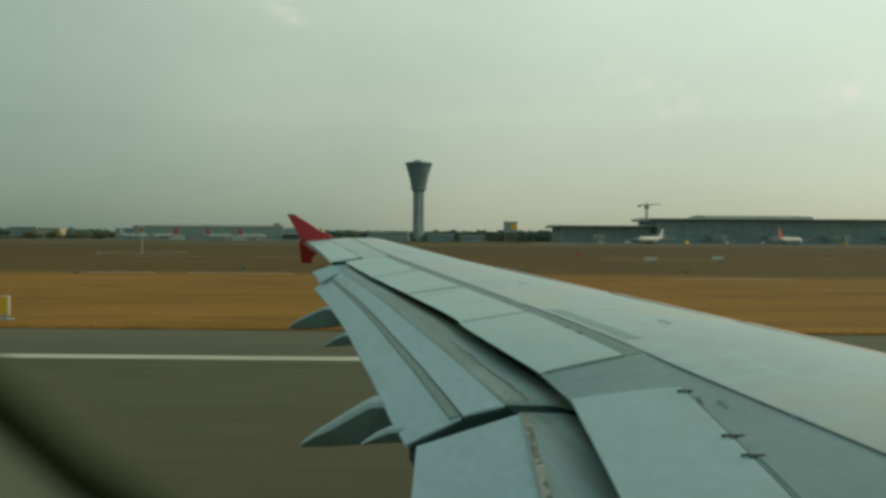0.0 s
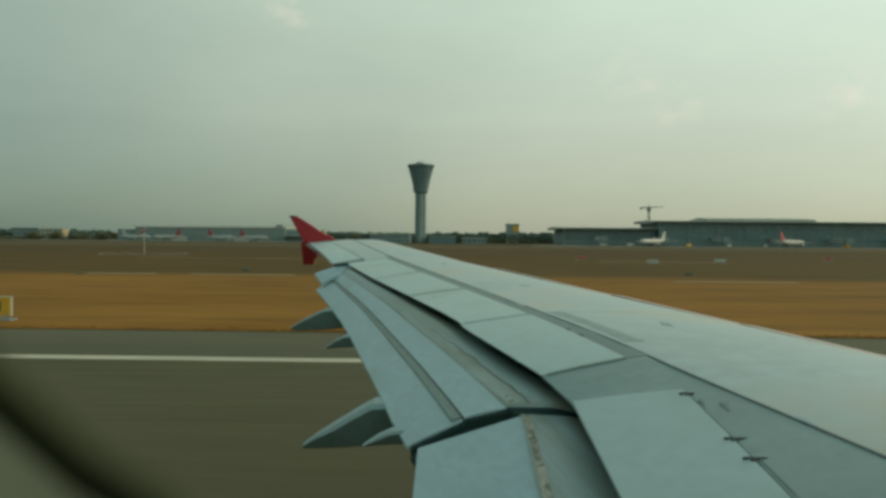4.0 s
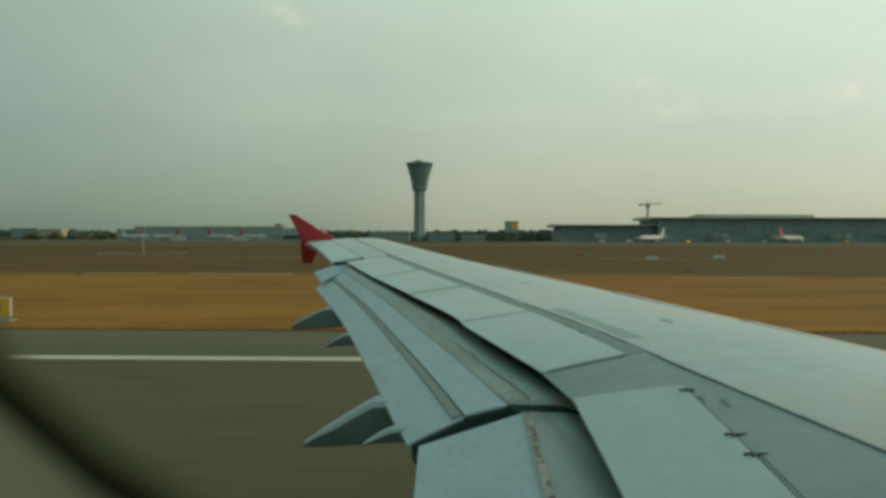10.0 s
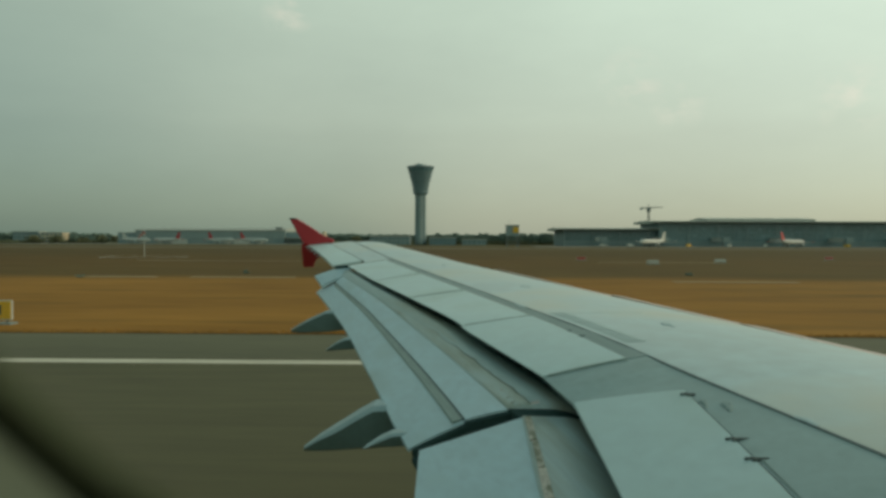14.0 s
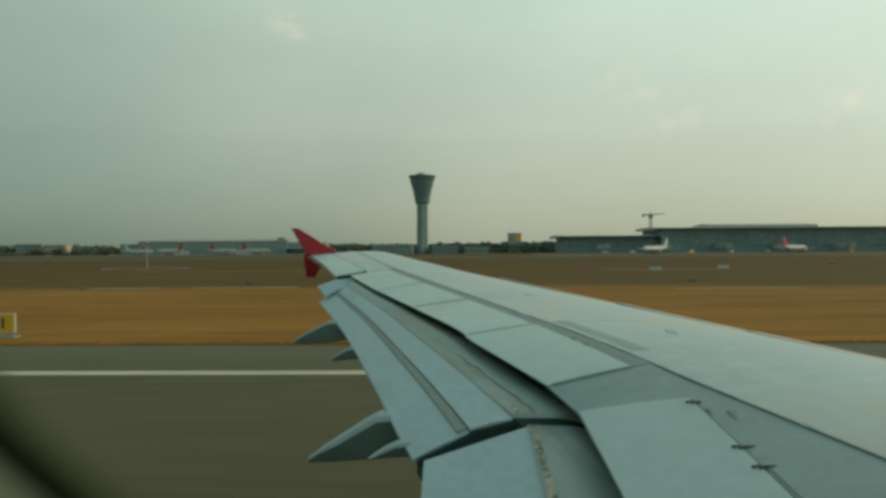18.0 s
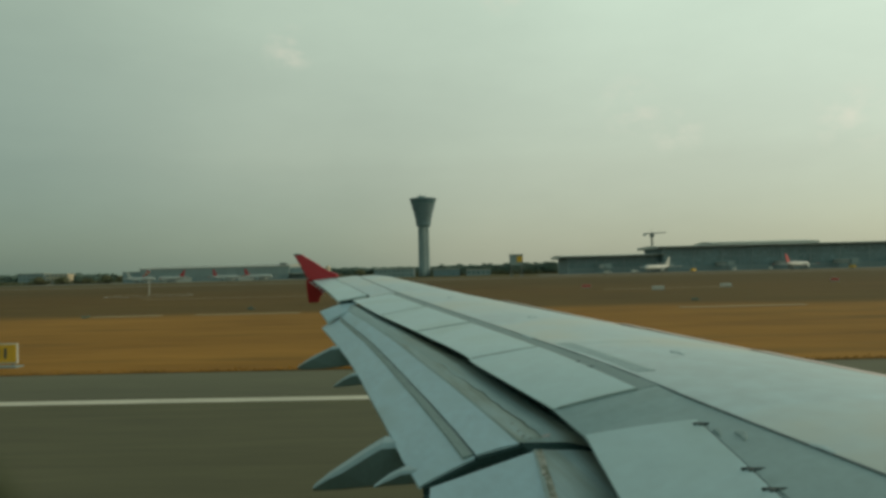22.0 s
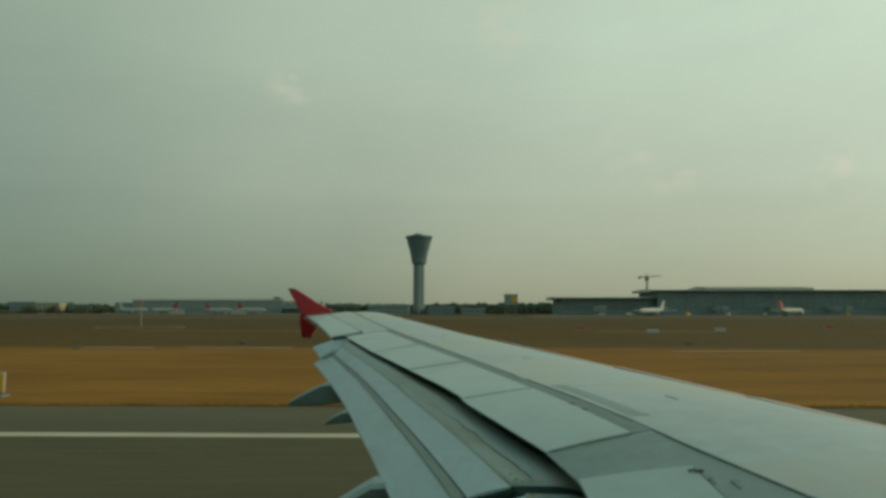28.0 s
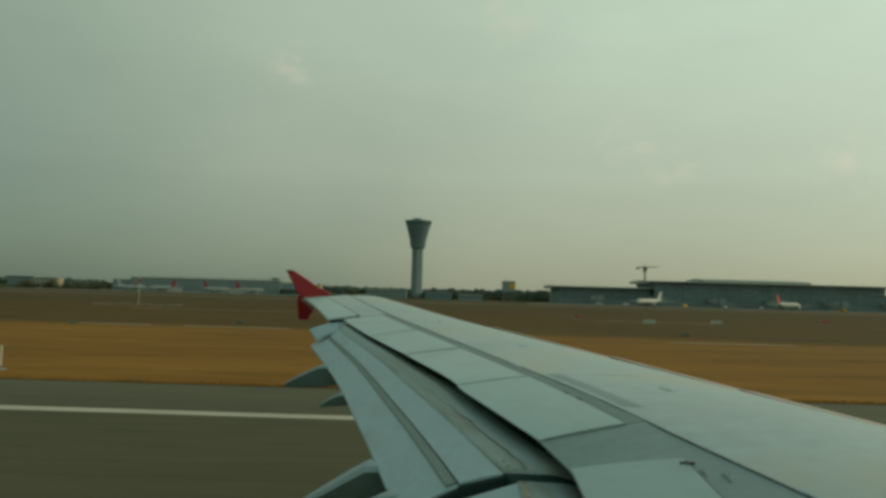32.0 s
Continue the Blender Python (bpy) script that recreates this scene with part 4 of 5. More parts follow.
def control_tower():
    y = 690.0
    x = far_x(-0.052, y)
    ob = thing("control_tower", (x, y, 0), "tall concrete control tower with a flared funnel head", "control tower")
    v, f = loft([circle_ring(x, y, z, r, 32, 0.5, 4) for z, r in ((-0.3, 6.0), (3, 5.3), (10, 5.0), (30, 4.8), (48, 4.8), (52, 5.0))])
    under(ob, "shaft", v, f, CONCRETE, "fluted pale concrete shaft", True)
    for k in range(4):
        a = math.pi / 4 + k * math.pi / 2
        bm = bmesh.new()
        rod_bm(bm, (x + 4.7 * math.cos(a), y + 4.7 * math.sin(a), 0), (x + 4.5 * math.cos(a), y + 4.5 * math.sin(a), 49), 0.65, 0.6, 8)
        part("rib", bm, DARKCON, ob, "dark vertical rib")
    for z0, z1, r0, r1 in ((46.8, 49.6, 5.0, 6.9), (49.8, 53.4, 6.9, 7.5), (53.8, 57.6, 7.2, 8.3), (58.0, 61.6, 8.1, 9.2), (62.0, 65.6, 9.0, 10.3), (66.0, 69.4, 10.1, 11.3)):
        v, f = loft([circle_ring(x, y, z0, r0, 28), circle_ring(x, y, z1 - 0.7, r1 - 0.2, 28), circle_ring(x, y, z1 - 0.7, r1 + 0.35, 28), circle_ring(x, y, z1, r1 + 0.4, 28)])
        under(ob, "head_storey", v, f, DARKCON, "dark flared storey of the tower head")
    for k in range(20):
        a0, a1 = 2 * math.pi * k / 20 + 0.02, 2 * math.pi * (k + 1) / 20 - 0.02
        ring = lambda z, r: [(x + r * math.cos(a0), y + r * math.sin(a0), z), (x + r * math.cos(a1), y + r * math.sin(a1), z)]
        lo, hi = ring(69.4, 11.2), ring(73.2, 12.5)
        lo2, hi2 = ring(69.4, 11.05), ring(73.2, 12.35)
        under(ob, "cab_pane", lo + hi + lo2 + hi2, [(0, 1, 3, 2), (5, 4, 6, 7), (0, 2, 6, 4), (1, 5, 7, 3), (2, 3, 7, 6), (0, 4, 5, 1)], GLASS)
    v, f = loft([circle_ring(x, y, z, r, 28) for z, r in ((69.4, 9.0), (73.2, 10.0))])
    under(ob, "cab_core", v, f, DARKCON)
    v, f = loft([circle_ring(x, y, z, r, 28) for z, r in ((73.2, 12.9), (74.2, 13.1), (74.6, 12.6), (75.0, 6.0))])
    under(ob, "roof", v, f, DARKCON, "dark flat roof of the tower cab")
    v, f = loft([circle_ring(x - 1, y, z, r, 16) for z, r in ((75.0, 4.2), (76.6, 3.9), (77.2, 2.5))])
    under(ob, "roof_dome", v, f, CONCRETE)
    for dx, h in ((-6, 2.4), (2.5, 4.2), (5, 2.0), (-2.5, 3.2)):
        part("antenna", rod_bm(bmesh.new(), (x + dx, y, 74.8), (x + dx, y, 76 + h), 0.14, 0.08, 6), FRAME, ob, "thin roof antenna")


def block_building(name, label, x0, x1, y, depth, h, wall, storeys, bays, roof=ROOFING, eave=0.6, category="building", glass=GLASS):
    """A plain block with a roof slab, a plinth and a window to each bay and storey."""
    ob = thing(name, ((x0 + x1) / 2, y, 0), label, category)
    box("wall", ob, wall, x0, x1, y, y + depth, -0.3, h)
    box("roof", ob, roof, x0 - eave, x1 + eave, y - eave, y + depth + eave, h + 0.004, h + 0.7, 0.12)
    sh, bw = h / storeys, (x1 - x0) / bays
    for s in range(storeys):
        for b in range(bays):
            a, z = x0 + b * bw + bw * 0.14, s * sh + sh * 0.28
            w = box("window", ob, FRAME, a, a + bw * 0.72, y - 0.12, y + 0.1, z, z + sh * 0.52)
            box("pane", w, glass, a + 0.1, a + bw * 0.72 - 0.1, y - 0.15, y - 0.08, z + 0.1, z + sh * 0.52 - 0.1)
    return ob


def hangar():
    y, x0, x1 = 760.0, far_x(-0.70, 760.0), far_x(-0.36, 760.0)
    ob = thing("hangar", ((x0 + x1) / 2, y, 0), "long low hangar clad in blue-grey sheet metal", "hangar")
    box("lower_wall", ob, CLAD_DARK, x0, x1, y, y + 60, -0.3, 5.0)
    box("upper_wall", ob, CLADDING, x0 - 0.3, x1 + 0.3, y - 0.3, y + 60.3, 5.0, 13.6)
    verts, faces = loft([[(x, y - 1.4, 13.6), (x, y - 1.4, 14.6), (x, y + 30, 17.0), (x, y + 61, 14.6), (x, y + 61, 13.6)] for x in (x0 - 1.4, x1 + 1.4)])
    under(ob, "roof", verts, faces, ROOFING, "shallow pale metal roof")
    n = 22
    for k in range(n):
        a = x0 + (x1 - x0) * k / n
        box("cladding_panel", ob, CLADDING, a + 0.1, a + (x1 - x0) / n - 0.1, y - 0.46, y - 0.3, 5.2, 13.4)
    for k in range(6):
        a = x0 + (x1 - x0) * (0.08 + 0.145 * k)
        door = box("hangar_door", ob, OFFWHITE if k % 3 == 1 else CLADDING, a, a + (x1 - x0) * 0.12, y - 0.25, y + 0.05, 0.0, 4.8)
        box("rail", door, FRAME, a, a + (x1 - x0) * 0.12, y - 0.34, y - 0.24, 4.5, 4.8)
    box("annex", ob, CLAD_DARK, x0 - 22, x0 - 0.4, y + 5, y + 40, -0.3, 11.2)
    box("annex_roof", ob, ROOFING, x0 - 22.6, x0 - 0.35, y + 4.5, y + 40.5, 11.2, 11.8)
    box("end_bay", ob, CLAD_DARK, x1 + 0.4, x1 + 19, y + 4, y + 40, -0.3, 12.0)
    box("end_canopy", ob, OFFWHITE, x1 + 0.4, x1 + 33, y - 5, y + 3.9, 5.8, 6.4, 0.1)
    for k in range(3):
        box("canopy_post", ob, FRAME, x1 + 5 + 11 * k, x1 + 5.4 + 11 * k, y - 4.6, y - 4.2, -0.2, 5.8)
    box("roof_plant", ob, FRAME, x1 - 11, x1 - 4, y + 5, y + 11, 15.0, 17.6, 0.1)


def terminal():
    y, x0 = 600.0, far_x(0.27, 600.0)
    ob = thing("terminal_building", (x0 + 170, y, 0), "long glass airport terminal under a pale overhanging roof", "airport terminal")
    blocks = [(0, 76, 0, 13.0), (76, 262, -8, 19.0), (262, 365, 0, 12.0)]
    for a, b, dy, h in blocks:
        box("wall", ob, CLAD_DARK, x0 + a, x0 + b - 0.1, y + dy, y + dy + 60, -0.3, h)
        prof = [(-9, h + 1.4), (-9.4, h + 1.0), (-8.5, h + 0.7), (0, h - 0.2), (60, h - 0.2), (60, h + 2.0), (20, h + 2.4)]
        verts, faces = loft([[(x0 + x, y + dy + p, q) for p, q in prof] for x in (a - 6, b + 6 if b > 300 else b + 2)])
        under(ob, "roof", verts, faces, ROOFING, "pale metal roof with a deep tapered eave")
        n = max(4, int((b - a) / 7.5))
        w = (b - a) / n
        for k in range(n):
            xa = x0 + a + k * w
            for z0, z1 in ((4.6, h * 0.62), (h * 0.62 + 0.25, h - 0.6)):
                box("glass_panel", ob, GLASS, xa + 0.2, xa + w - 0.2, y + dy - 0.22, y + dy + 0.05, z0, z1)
            if k % 3 == 0:
                part("column", rod_bm(bmesh.new(), (xa, y + dy - 3.0, -0.2), (xa, y + dy - 6.5, h + 0.6), 0.30, 0.25, 8), CONCRETE, ob, "slanted grey column")
    # raised middle roof
    verts, faces = loft([[(x0 + x, y + p, q) for p, q in ((0, 19.6), (0, 22.6), (22, 24.2), (48, 22.6), (48, 19.6))] for x in (118, 206)])
    under(ob, "roof_lantern", verts, faces, ROOFING, "raised grey middle roof")
    for k in range(7):
        xa = x0 + 24 + 47 * k
        bridge = box("jet_bridge", ob, OFFWHITE, xa, xa + 3.2, y - 34, y - 8.3, 4.0, 7.0, 0.2, "pale enclosed jet bridge")
        box("bridge_leg", bridge, FRAME, xa + 1.1, xa + 2.1, y - 31, y - 30, -0.2, 4.0)
        box("bridge_head", bridge, CLADDING, xa - 1.0, xa + 4.2, y - 39, y - 34.05, 3.7, 7.3, 0.2)


def crane():
    y = 660.0
    x = far_x(0.46, y)
    ob = thing("tower_crane", (x, y, 0), "thin grey tower crane behind the terminal", "crane")
    for dx, dy in ((-0.7, -0.7), (0.7, -0.7), (0.7, 0.7), (-0.7, 0.7)):
        part("mast_leg", rod_bm(bmesh.new(), (x + dx, y + dy, -0.2), (x + dx, y + dy, 33), 0.22, None, 6), FRAME, ob)
    for k in range(10):
        part("brace", rod_bm(bmesh.new(), (x - 0.7, y - 0.7, 3.2 * k), (x + 0.7, y - 0.7, 3.2 * k + 3.2), 0.12, None, 5), FRAME, ob)
    box("cab", ob, FRAME, x - 1.6, x + 1.6, y - 1.4, y + 1.4, 31, 34.2, 0.15)
    part("jib", rod_bm(bmesh.new(), (x, y, 34.4), (x + 13, y, 35.2), 0.5, 0.3, 6), FRAME, ob)
    part("counter_jib", rod_bm(bmesh.new(), (x, y, 34.4), (x - 7, y, 34.2), 0.6, 0.5, 6), FRAME, ob)
    box("ballast", ob, DARKCON, x - 8, x - 5.5, y - 0.8, y + 0.8, 32.6, 34.2, 0.1)
    part("apex", rod_bm(bmesh.new(), (x, y, 34.2), (x, y, 38.5), 0.4, 0.1, 6), FRAME, ob)


def radar_stand():
    y = 480.0
    x = far_x(0.155, y)
    ob = thing("raised_equipment_cabin", (x, y, 0), "boxy equipment cabin with a yellow panel raised on steel legs", "cabin")
    box("cabin", ob, CLADDING, x - 4.2, x + 4.2, y - 3, y + 3, 7.5, 14.2, 0.2)
    box("roof", ob, ROOFING, x - 4.6, x + 4.6, y - 3.4, y + 3.4, 14.2, 14.7, 0.1)
    box("yellow_panel", ob, YELLOW, x + 0.2, x + 4.0, y - 3.2, y - 3.0, 9.5, 13.4, 0.0, "faded yellow panel")
    for dx in (-3.2, 3.2):
        for dy in (-2.2, 2.2):
            part("leg", rod_bm(bmesh.new(), (x + dx * 1.15, y + dy, -0.2), (x + dx, y + dy, 7.6), 0.3, 0.25, 8), FRAME, ob)
        part("brace", rod_bm(bmesh.new(), (x + dx, y - 2.2, 0.4), (x - dx, y - 2.2, 7.2), 0.14, None, 6), FRAME, ob)
    part("antenna", rod_bm(bmesh.new(), (x - 2, y, 14.6), (x - 2, y, 18.0), 0.1, 0.05, 6), FRAME, ob)


def parked_airliner(tail):
    """A narrow-body jet nose to +x, at the origin."""
    ob = thing("parked_airliner", (0, 0, 0), "white parked narrow-body airliner with a red tail" if tail is REDTAIL else "plain white parked narrow-body airliner", "airplane", "parked airliners")
    rings = []
    for x, r, dz in ((-18.5, 0.25, 0.9), (-15.5, 0.9, 0.7), (-11, 1.6, 0.25), (-7, 1.95, 0), (10, 1.95, 0), (14, 1.85, -0.05), (16.5, 1.3, -0.2), (17.8, 0.7, -0.35), (18.4, 0.2, -0.4)):
        rings.append([(x, r * math.cos(2 * math.pi * k / 18), 3.9 + dz + r * math.sin(2 * math.pi * k / 18)) for k in range(18)])
    under(ob, "fuselage", *loft(rings), OFFWHITE, "white fuselage", True)
    for s in (1, -1):
        under(ob, "wing", *loft([[(4.5, s * 1.5, 2.9), (1, s * 1.5, 3.3), (-2.5, s * 1.5, 2.9), (1, s * 1.5, 2.6)], [(-2.6, s * 16.8, 4.1), (-3.4, s * 16.8, 4.2), (-4.1, s * 16.8, 4.1), (-3.4, s * 16.8, 4.0)]]), OFFWHITE, "pale wing")
        under(ob, "tip_fence", *loft([[(-3.0, s * 16.82, 4.0), (-4.4, s * 16.82, 3.6), (-4.6, s * 16.82, 4.9)], [(-3.0, s * 16.95, 4.0), (-4.4, s * 16.95, 3.6), (-4.6, s * 16.95, 4.9)]]), tail)
        under(ob, "tailplane", *loft([[(-14.2, s * 0.8, 4.9), (-17.3, s * 0.8, 4.9), (-15.6, s * 0.8, 5.15)], [(-17.0, s * 6.1, 5.4), (-18.4, s * 6.1, 5.4), (-17.7, s * 6.1, 5.5)]]), OFFWHITE)
        eng = [[(x, s * 5.7 + r * math.cos(2 * math.pi * k / 16), 2.0 + r * math.sin(2 * math.pi * k / 16)) for k in range(16)] for x, r in ((4.8, 0.95), (5.0, 1.08), (3.8, 1.15), (1.8, 1.0), (0.6, 0.65))]
        under(ob, "engine", *loft(eng), OFFWHITE if s > 0 else CLADDING, "engine nacelle", True)
        part("pylon", box_bm(bmesh.new(), 0.8, 3.6, s * 5.7 - 0.15, s * 5.7 + 0.15, 2.8, 3.5, 0.05), OFFWHITE, ob)
        part("gear_leg", rod_bm(bmesh.new(), (-1.2, s * 3.8, 0.5), (-1.2, s * 3.8, 2.9), 0.15, None, 8), STEEL, ob)
        part("wheel", rod_bm(bmesh.new(), (-1.2, s * 3.8 - 0.5, 0.54), (-1.2, s * 3.8 + 0.5, 0.54), 0.58, None, 16), RUBBER, ob)
    under(ob, "fin", *loft([[(-11.3, -0.18, 5.6), (-17.3, -0.18, 5.3), (-18.7, -0.06, 11.6), (-16.6, -0.06, 11.8)], [(-11.3, 0.18, 5.6), (-17.3, 0.18, 5.3), (-18.7, 0.06, 11.6), (-16.6, 0.06, 11.8)]]), tail, "red tail fin" if tail is REDTAIL else "white tail fin")
    part("nose_leg", rod_bm(bmesh.new(), (13.2, 0, 0.4), (13.2, 0, 2.6), 0.12, None, 8), STEEL, ob)
    part("wheel", rod_bm(bmesh.new(), (13.2, -0.3, 0.39), (13.2, 0.3, 0.39), 0.42, None, 14), RUBBER, ob)
    for k in range(24):
        box("cabin_window", ob, GLASS, -9 + 0.86 * k, -8.72 + 0.86 * k, -1.99, -1.90, 4.2, 4.6)
    box("cockpit_window", ob, GLASS, 15.6, 16.6, -1.40, 1.40, 4.25, 4.65, 0.1)
    return ob


control_tower()
hangar()
terminal()
crane()
radar_stand()
ax = far_x(-0.052, 690)
block_building("tower_base_building", "two-storey concrete office block at the foot of the tower", ax - 46, ax - 9, 672.0, 24, 7.6, CONCRETE, 2, 9)
block_building("tower_base_building", "low dark-walled technical block beside the tower", ax + 9, ax + 34, 676.0, 20, 6.4, DARKCON, 2, 6)
block_building("tower_base_building", "low pale technical block with a flat roof", ax + 40, ax + 62, 668.0, 18, 5.2, CLADDING, 1, 5)
block_building("field_building", "cream two-storey building among the trees", far_x(-0.92, 776), far_x(-0.87, 776), 776.0, 14, 11.0, CREAM, 3, 5, category="building")
block_building("field_building", "blue-grey flat-roofed building among the trees", far_x(-0.985, 782), far_x(-0.925, 782), 782.0, 14, 12.0, CLADDING, 3, 6, category="building")
for k in range(3):
    x = far_x(-0.30, 700) + 6.2 * k
    ob = thing("fuel_tank", (x, 700, 0), "upright cream storage tank with a rounded top", "tank", "storage tanks")
    under(ob, "shell", *loft([circle_ring(x, 700, z, r, 18) for z, r in ((-0.2, 2.6), (10.8 - 0.9 * (k % 2), 2.6), (12.0 - 0.9 * (k % 2), 2.0), (12.5 - 0.9 * (k % 2), 0.7))]), CREAM, "", True)
    part("ladder", rod_bm(bmesh.new(), (x + 0.6, 697.3, 0), (x + 0.6, 697.3, 10.4), 0.12, None, 6), FRAME, ob)

JET = parked_airliner(REDTAIL)
JET.matrix_world = pose(far_x(-0.43, 706), 706, -0.03, 0, 0, -28)
PLAIN = parked_airliner(OFFWHITE)
PLAIN.matrix_world = pose(far_x(-0.70, 712), 712, -0.03, 0, 0, -20)
for bearing, y, turn, kind in ((-0.505, 702, -30, JET), (-0.63, 716, 155, JET), (0.47, 548, -135, PLAIN), (0.78, 552, 40, JET)):
    copy_thing(kind, pose(far_x(bearing, y), y, -0.03, 0, 0, turn))

setting("apron", *flat_strip(far_x(-0.95, 720), far_x(-0.22, 720), 640, 752, -0.022, -0.3), APRON, "pale concrete apron before the hangar", "pavement")
setting("terminal_apron", *flat_strip(far_x(0.2, 560), far_x(1.5, 560), 505, 592, -0.022, -0.3), APRON, "pale concrete apron before the terminal", "pavement")


# small service vehicles on the terminal apron
def service_van(x, y, turn, paint, label):
    ob = thing("service_van", (0, 0, 0), label, "van", "apron vehicles")
    body = [(-2.6, 0.5), (2.7, 0.5), (2.75, 1.2), (1.9, 1.35), (1.2, 2.3), (-2.5, 2.35), (-2.65, 1.9)]
    under(ob, "body", *loft([[(a, w, b) for a, b in body] for w in (-0.95, 0.95)]), paint)
    for wx in (-1.7, 1.8):
        for wy in (-0.85, 0.85):
            part("wheel", rod_bm(bmesh.new(), (wx, wy - 0.12, 0.36), (wx, wy + 0.12, 0.36), 0.37, None, 14), RUBBER, ob)
    box("windscreen", ob, GLASS, 1.25, 1.75, -0.85, 0.85, 1.5, 2.1)
    box("side_window", ob, GLASS, 0.1, 1.0, -0.99, -0.94, 1.5, 2.1)
    ob.matrix_world = pose(x, y, -0.02, 0, 0, turn)


for k, b in enumerate((0.36, 0.42, 0.55, 0.64, 0.72, 0.9)):
    service_van(far_x(b, 530 + 6 * (k % 3)), 530 + 6 * (k % 3), 20 * k, (OFFWHITE, OFFWHITE, YELLOW)[k % 3], ("white service van on the terminal apron", "white service van on the terminal apron", "yellow service van on the terminal apron")[k % 3])


# ---------------------------------------------------------------- airfield signs and markings
def airfield_sign(x, y, w, h, face, label, bars=0):
    ob = thing("airfield_sign", (x, y, 0), label, "sign", "airfield signs")
    box("panel", ob, face, x - w / 2, x + w / 2, y - 0.09, y + 0.09, 0.22, 0.22 + h, 0.03)
    box("frame", ob, OFFWHITE, x - w / 2 - 0.05, x + w / 2 + 0.05, y - 0.06, y + 0.06, 0.16, 0.22 + h + 0.05, 0.02)
    for dx in (-w * 0.32, w * 0.32):
        part("post", rod_bm(bmesh.new(), (x + dx, y, -0.06), (x + dx, y, 0.25), 0.05, None, 8), FRAME, ob)
    for k in range(bars):
        a = x - w * 0.32 + k * w * 0.3
        box("mark_bar", ob, SEAM, a, a + w * 0.12, y - 0.105, y - 0.088, 0.22 + h * 0.22, 0.22 + h * 0.8)
    box("plinth", ob, CONCRETE, x - w / 2 - 0.15, x + w / 2 + 0.15, y - 0.35, y + 0.35, -0.06, 0.02, 0.01)


airfield_sign(-24.45, 38.0, 1.25, 0.95, YELLOW, "yellow taxiway sign standing in the grass", 2)
airfield_sign(far_x(0.62, 150), 150.0, 2.2, 0.5, OFFWHITE, "low white airfield sign seen from behind")
airfield_sign(far_x(0.31, 165), 165.0, 1.9, 0.5, SIGNRED, "long low red airfield sign in the dry grass")
airfield_sign(far_x(0.47, 140), 140.0, 2.2, 0.5, OFFWHITE, "long low white airfield sign in the dry grass")
airfield_sign(far_x(0.86, 175), 175.0, 1.9, 0.5, SIGNRED, "long low red airfield sign in the dry grass")


def windsock():
    y = 184.0
    x = far_x(-0.681, y)
    ob = thing("windsock", (x, y, 0), "red and white windsock on a pale pole", "windsock")
    part("pole", rod_bm(bmesh.new(), (x, y, -0.2), (x, y, 6.6), 0.09, 0.06, 10), OFFWHITE, ob)
    for k in range(5):
        r0, r1 = 0.50 - 0.055 * k, 0.50 - 0.055 * (k + 1)
        p0 = Vector((x - 0.30 * k, y, 6.4 - 0.30 * k))
        p1 = Vector((x - 0.30 * (k + 1), y, 6.4 - 0.30 * (k + 1) - 0.04))
        part("sock_band", rod_bm(bmesh.new(), p0, p1, r0, r1, 14), REDTAIL if k % 2 == 0 else OFFWHITE, ob)
    part("hoop", rod_bm(bmesh.new(), (x, y, 6.40), (x + 0.08, y, 6.48), 0.53, 0.53, 14), FRAME, ob)
    # whitewashed ring of short arcs on the grass round the pole
    for k in range(12):
        rings = []
        for a in np.linspace(2 * math.pi * k / 12 + 0.05, 2 * math.pi * (k + 1) / 12 - 0.05, 6):
            c_, s_ = math.cos(a), math.sin(a)
            rings.append([(x + r * c_, y + r * s_, z) for r, z in ((10.3, -0.06), (10.3, -0.02), (10.6, -0.02), (10.6, -0.06))])
        under(ob, "ring_arc", *loft(rings), OFFWHITE, "whitewashed ground ring")


windsock()

# bare soil along the grass edge, and pale concrete strips set in the field
setting("soil_edge", *flat_strip(-1500, 1500, 34.004, 34.65, -0.030, -0.3), SOIL, "dark bare soil along the edge of the shoulder", "ground")
for b0, b1, y in ((-0.82, -0.66, 86.0), (-0.58, -0.34, 86.0), (0.52, 0.80, 80.0), (-0.70, -0.18, 152.0), (0.35, 0.62, 152.0)):
    setting("concrete_strip", *flat_strip(far_x(b0, y), far_x(b1, y), y, y + 1.5, -0.02, -0.3), STRIP, "narrow weathered concrete strip set in the dry grass", "pavement")

# touchdown bars further back and an exit further ahead
for k in range(3):
    setting("touchdown_bar", *flat_strip(-68.0, -45.5, 7.2 + 2.65 * k, 9.0 + 2.65 * k, 0.006, -0.05), LINE_WHITE, "broad white touchdown bar on the runway", "road marking")


def curve_strip(mid, half, z, bottom, steps=28):
    rings = []
    for k in range(steps):
        f = k / (steps - 1)
        p, q = Vector(mid(f)), Vector(mid(f + 0.01))
        n = Vector((-(q - p).y, (q - p).x)).normalized()
        a, b = p + n * half, p - n * half
        rings.append([(a.x, a.y, bottom), (a.x, a.y, z), (b.x, b.y, z), (b.x, b.y, bottom)])
    return loft(rings)


def exit_path(f):
    return (105 + 250 * f ** 1.15, 33.3 + 352 * f ** 1.5)


setting("exit_taxiway", *curve_strip(exit_path, 13.0, -0.016, -0.3), TAXI, "pale curved runway exit through the dry grass", "taxiway")
setting("exit_centreline", *curve_strip(exit_path, 0.2, -0.010, -0.06), LINE_YELLOW, "yellow painted exit centreline", "road marking")


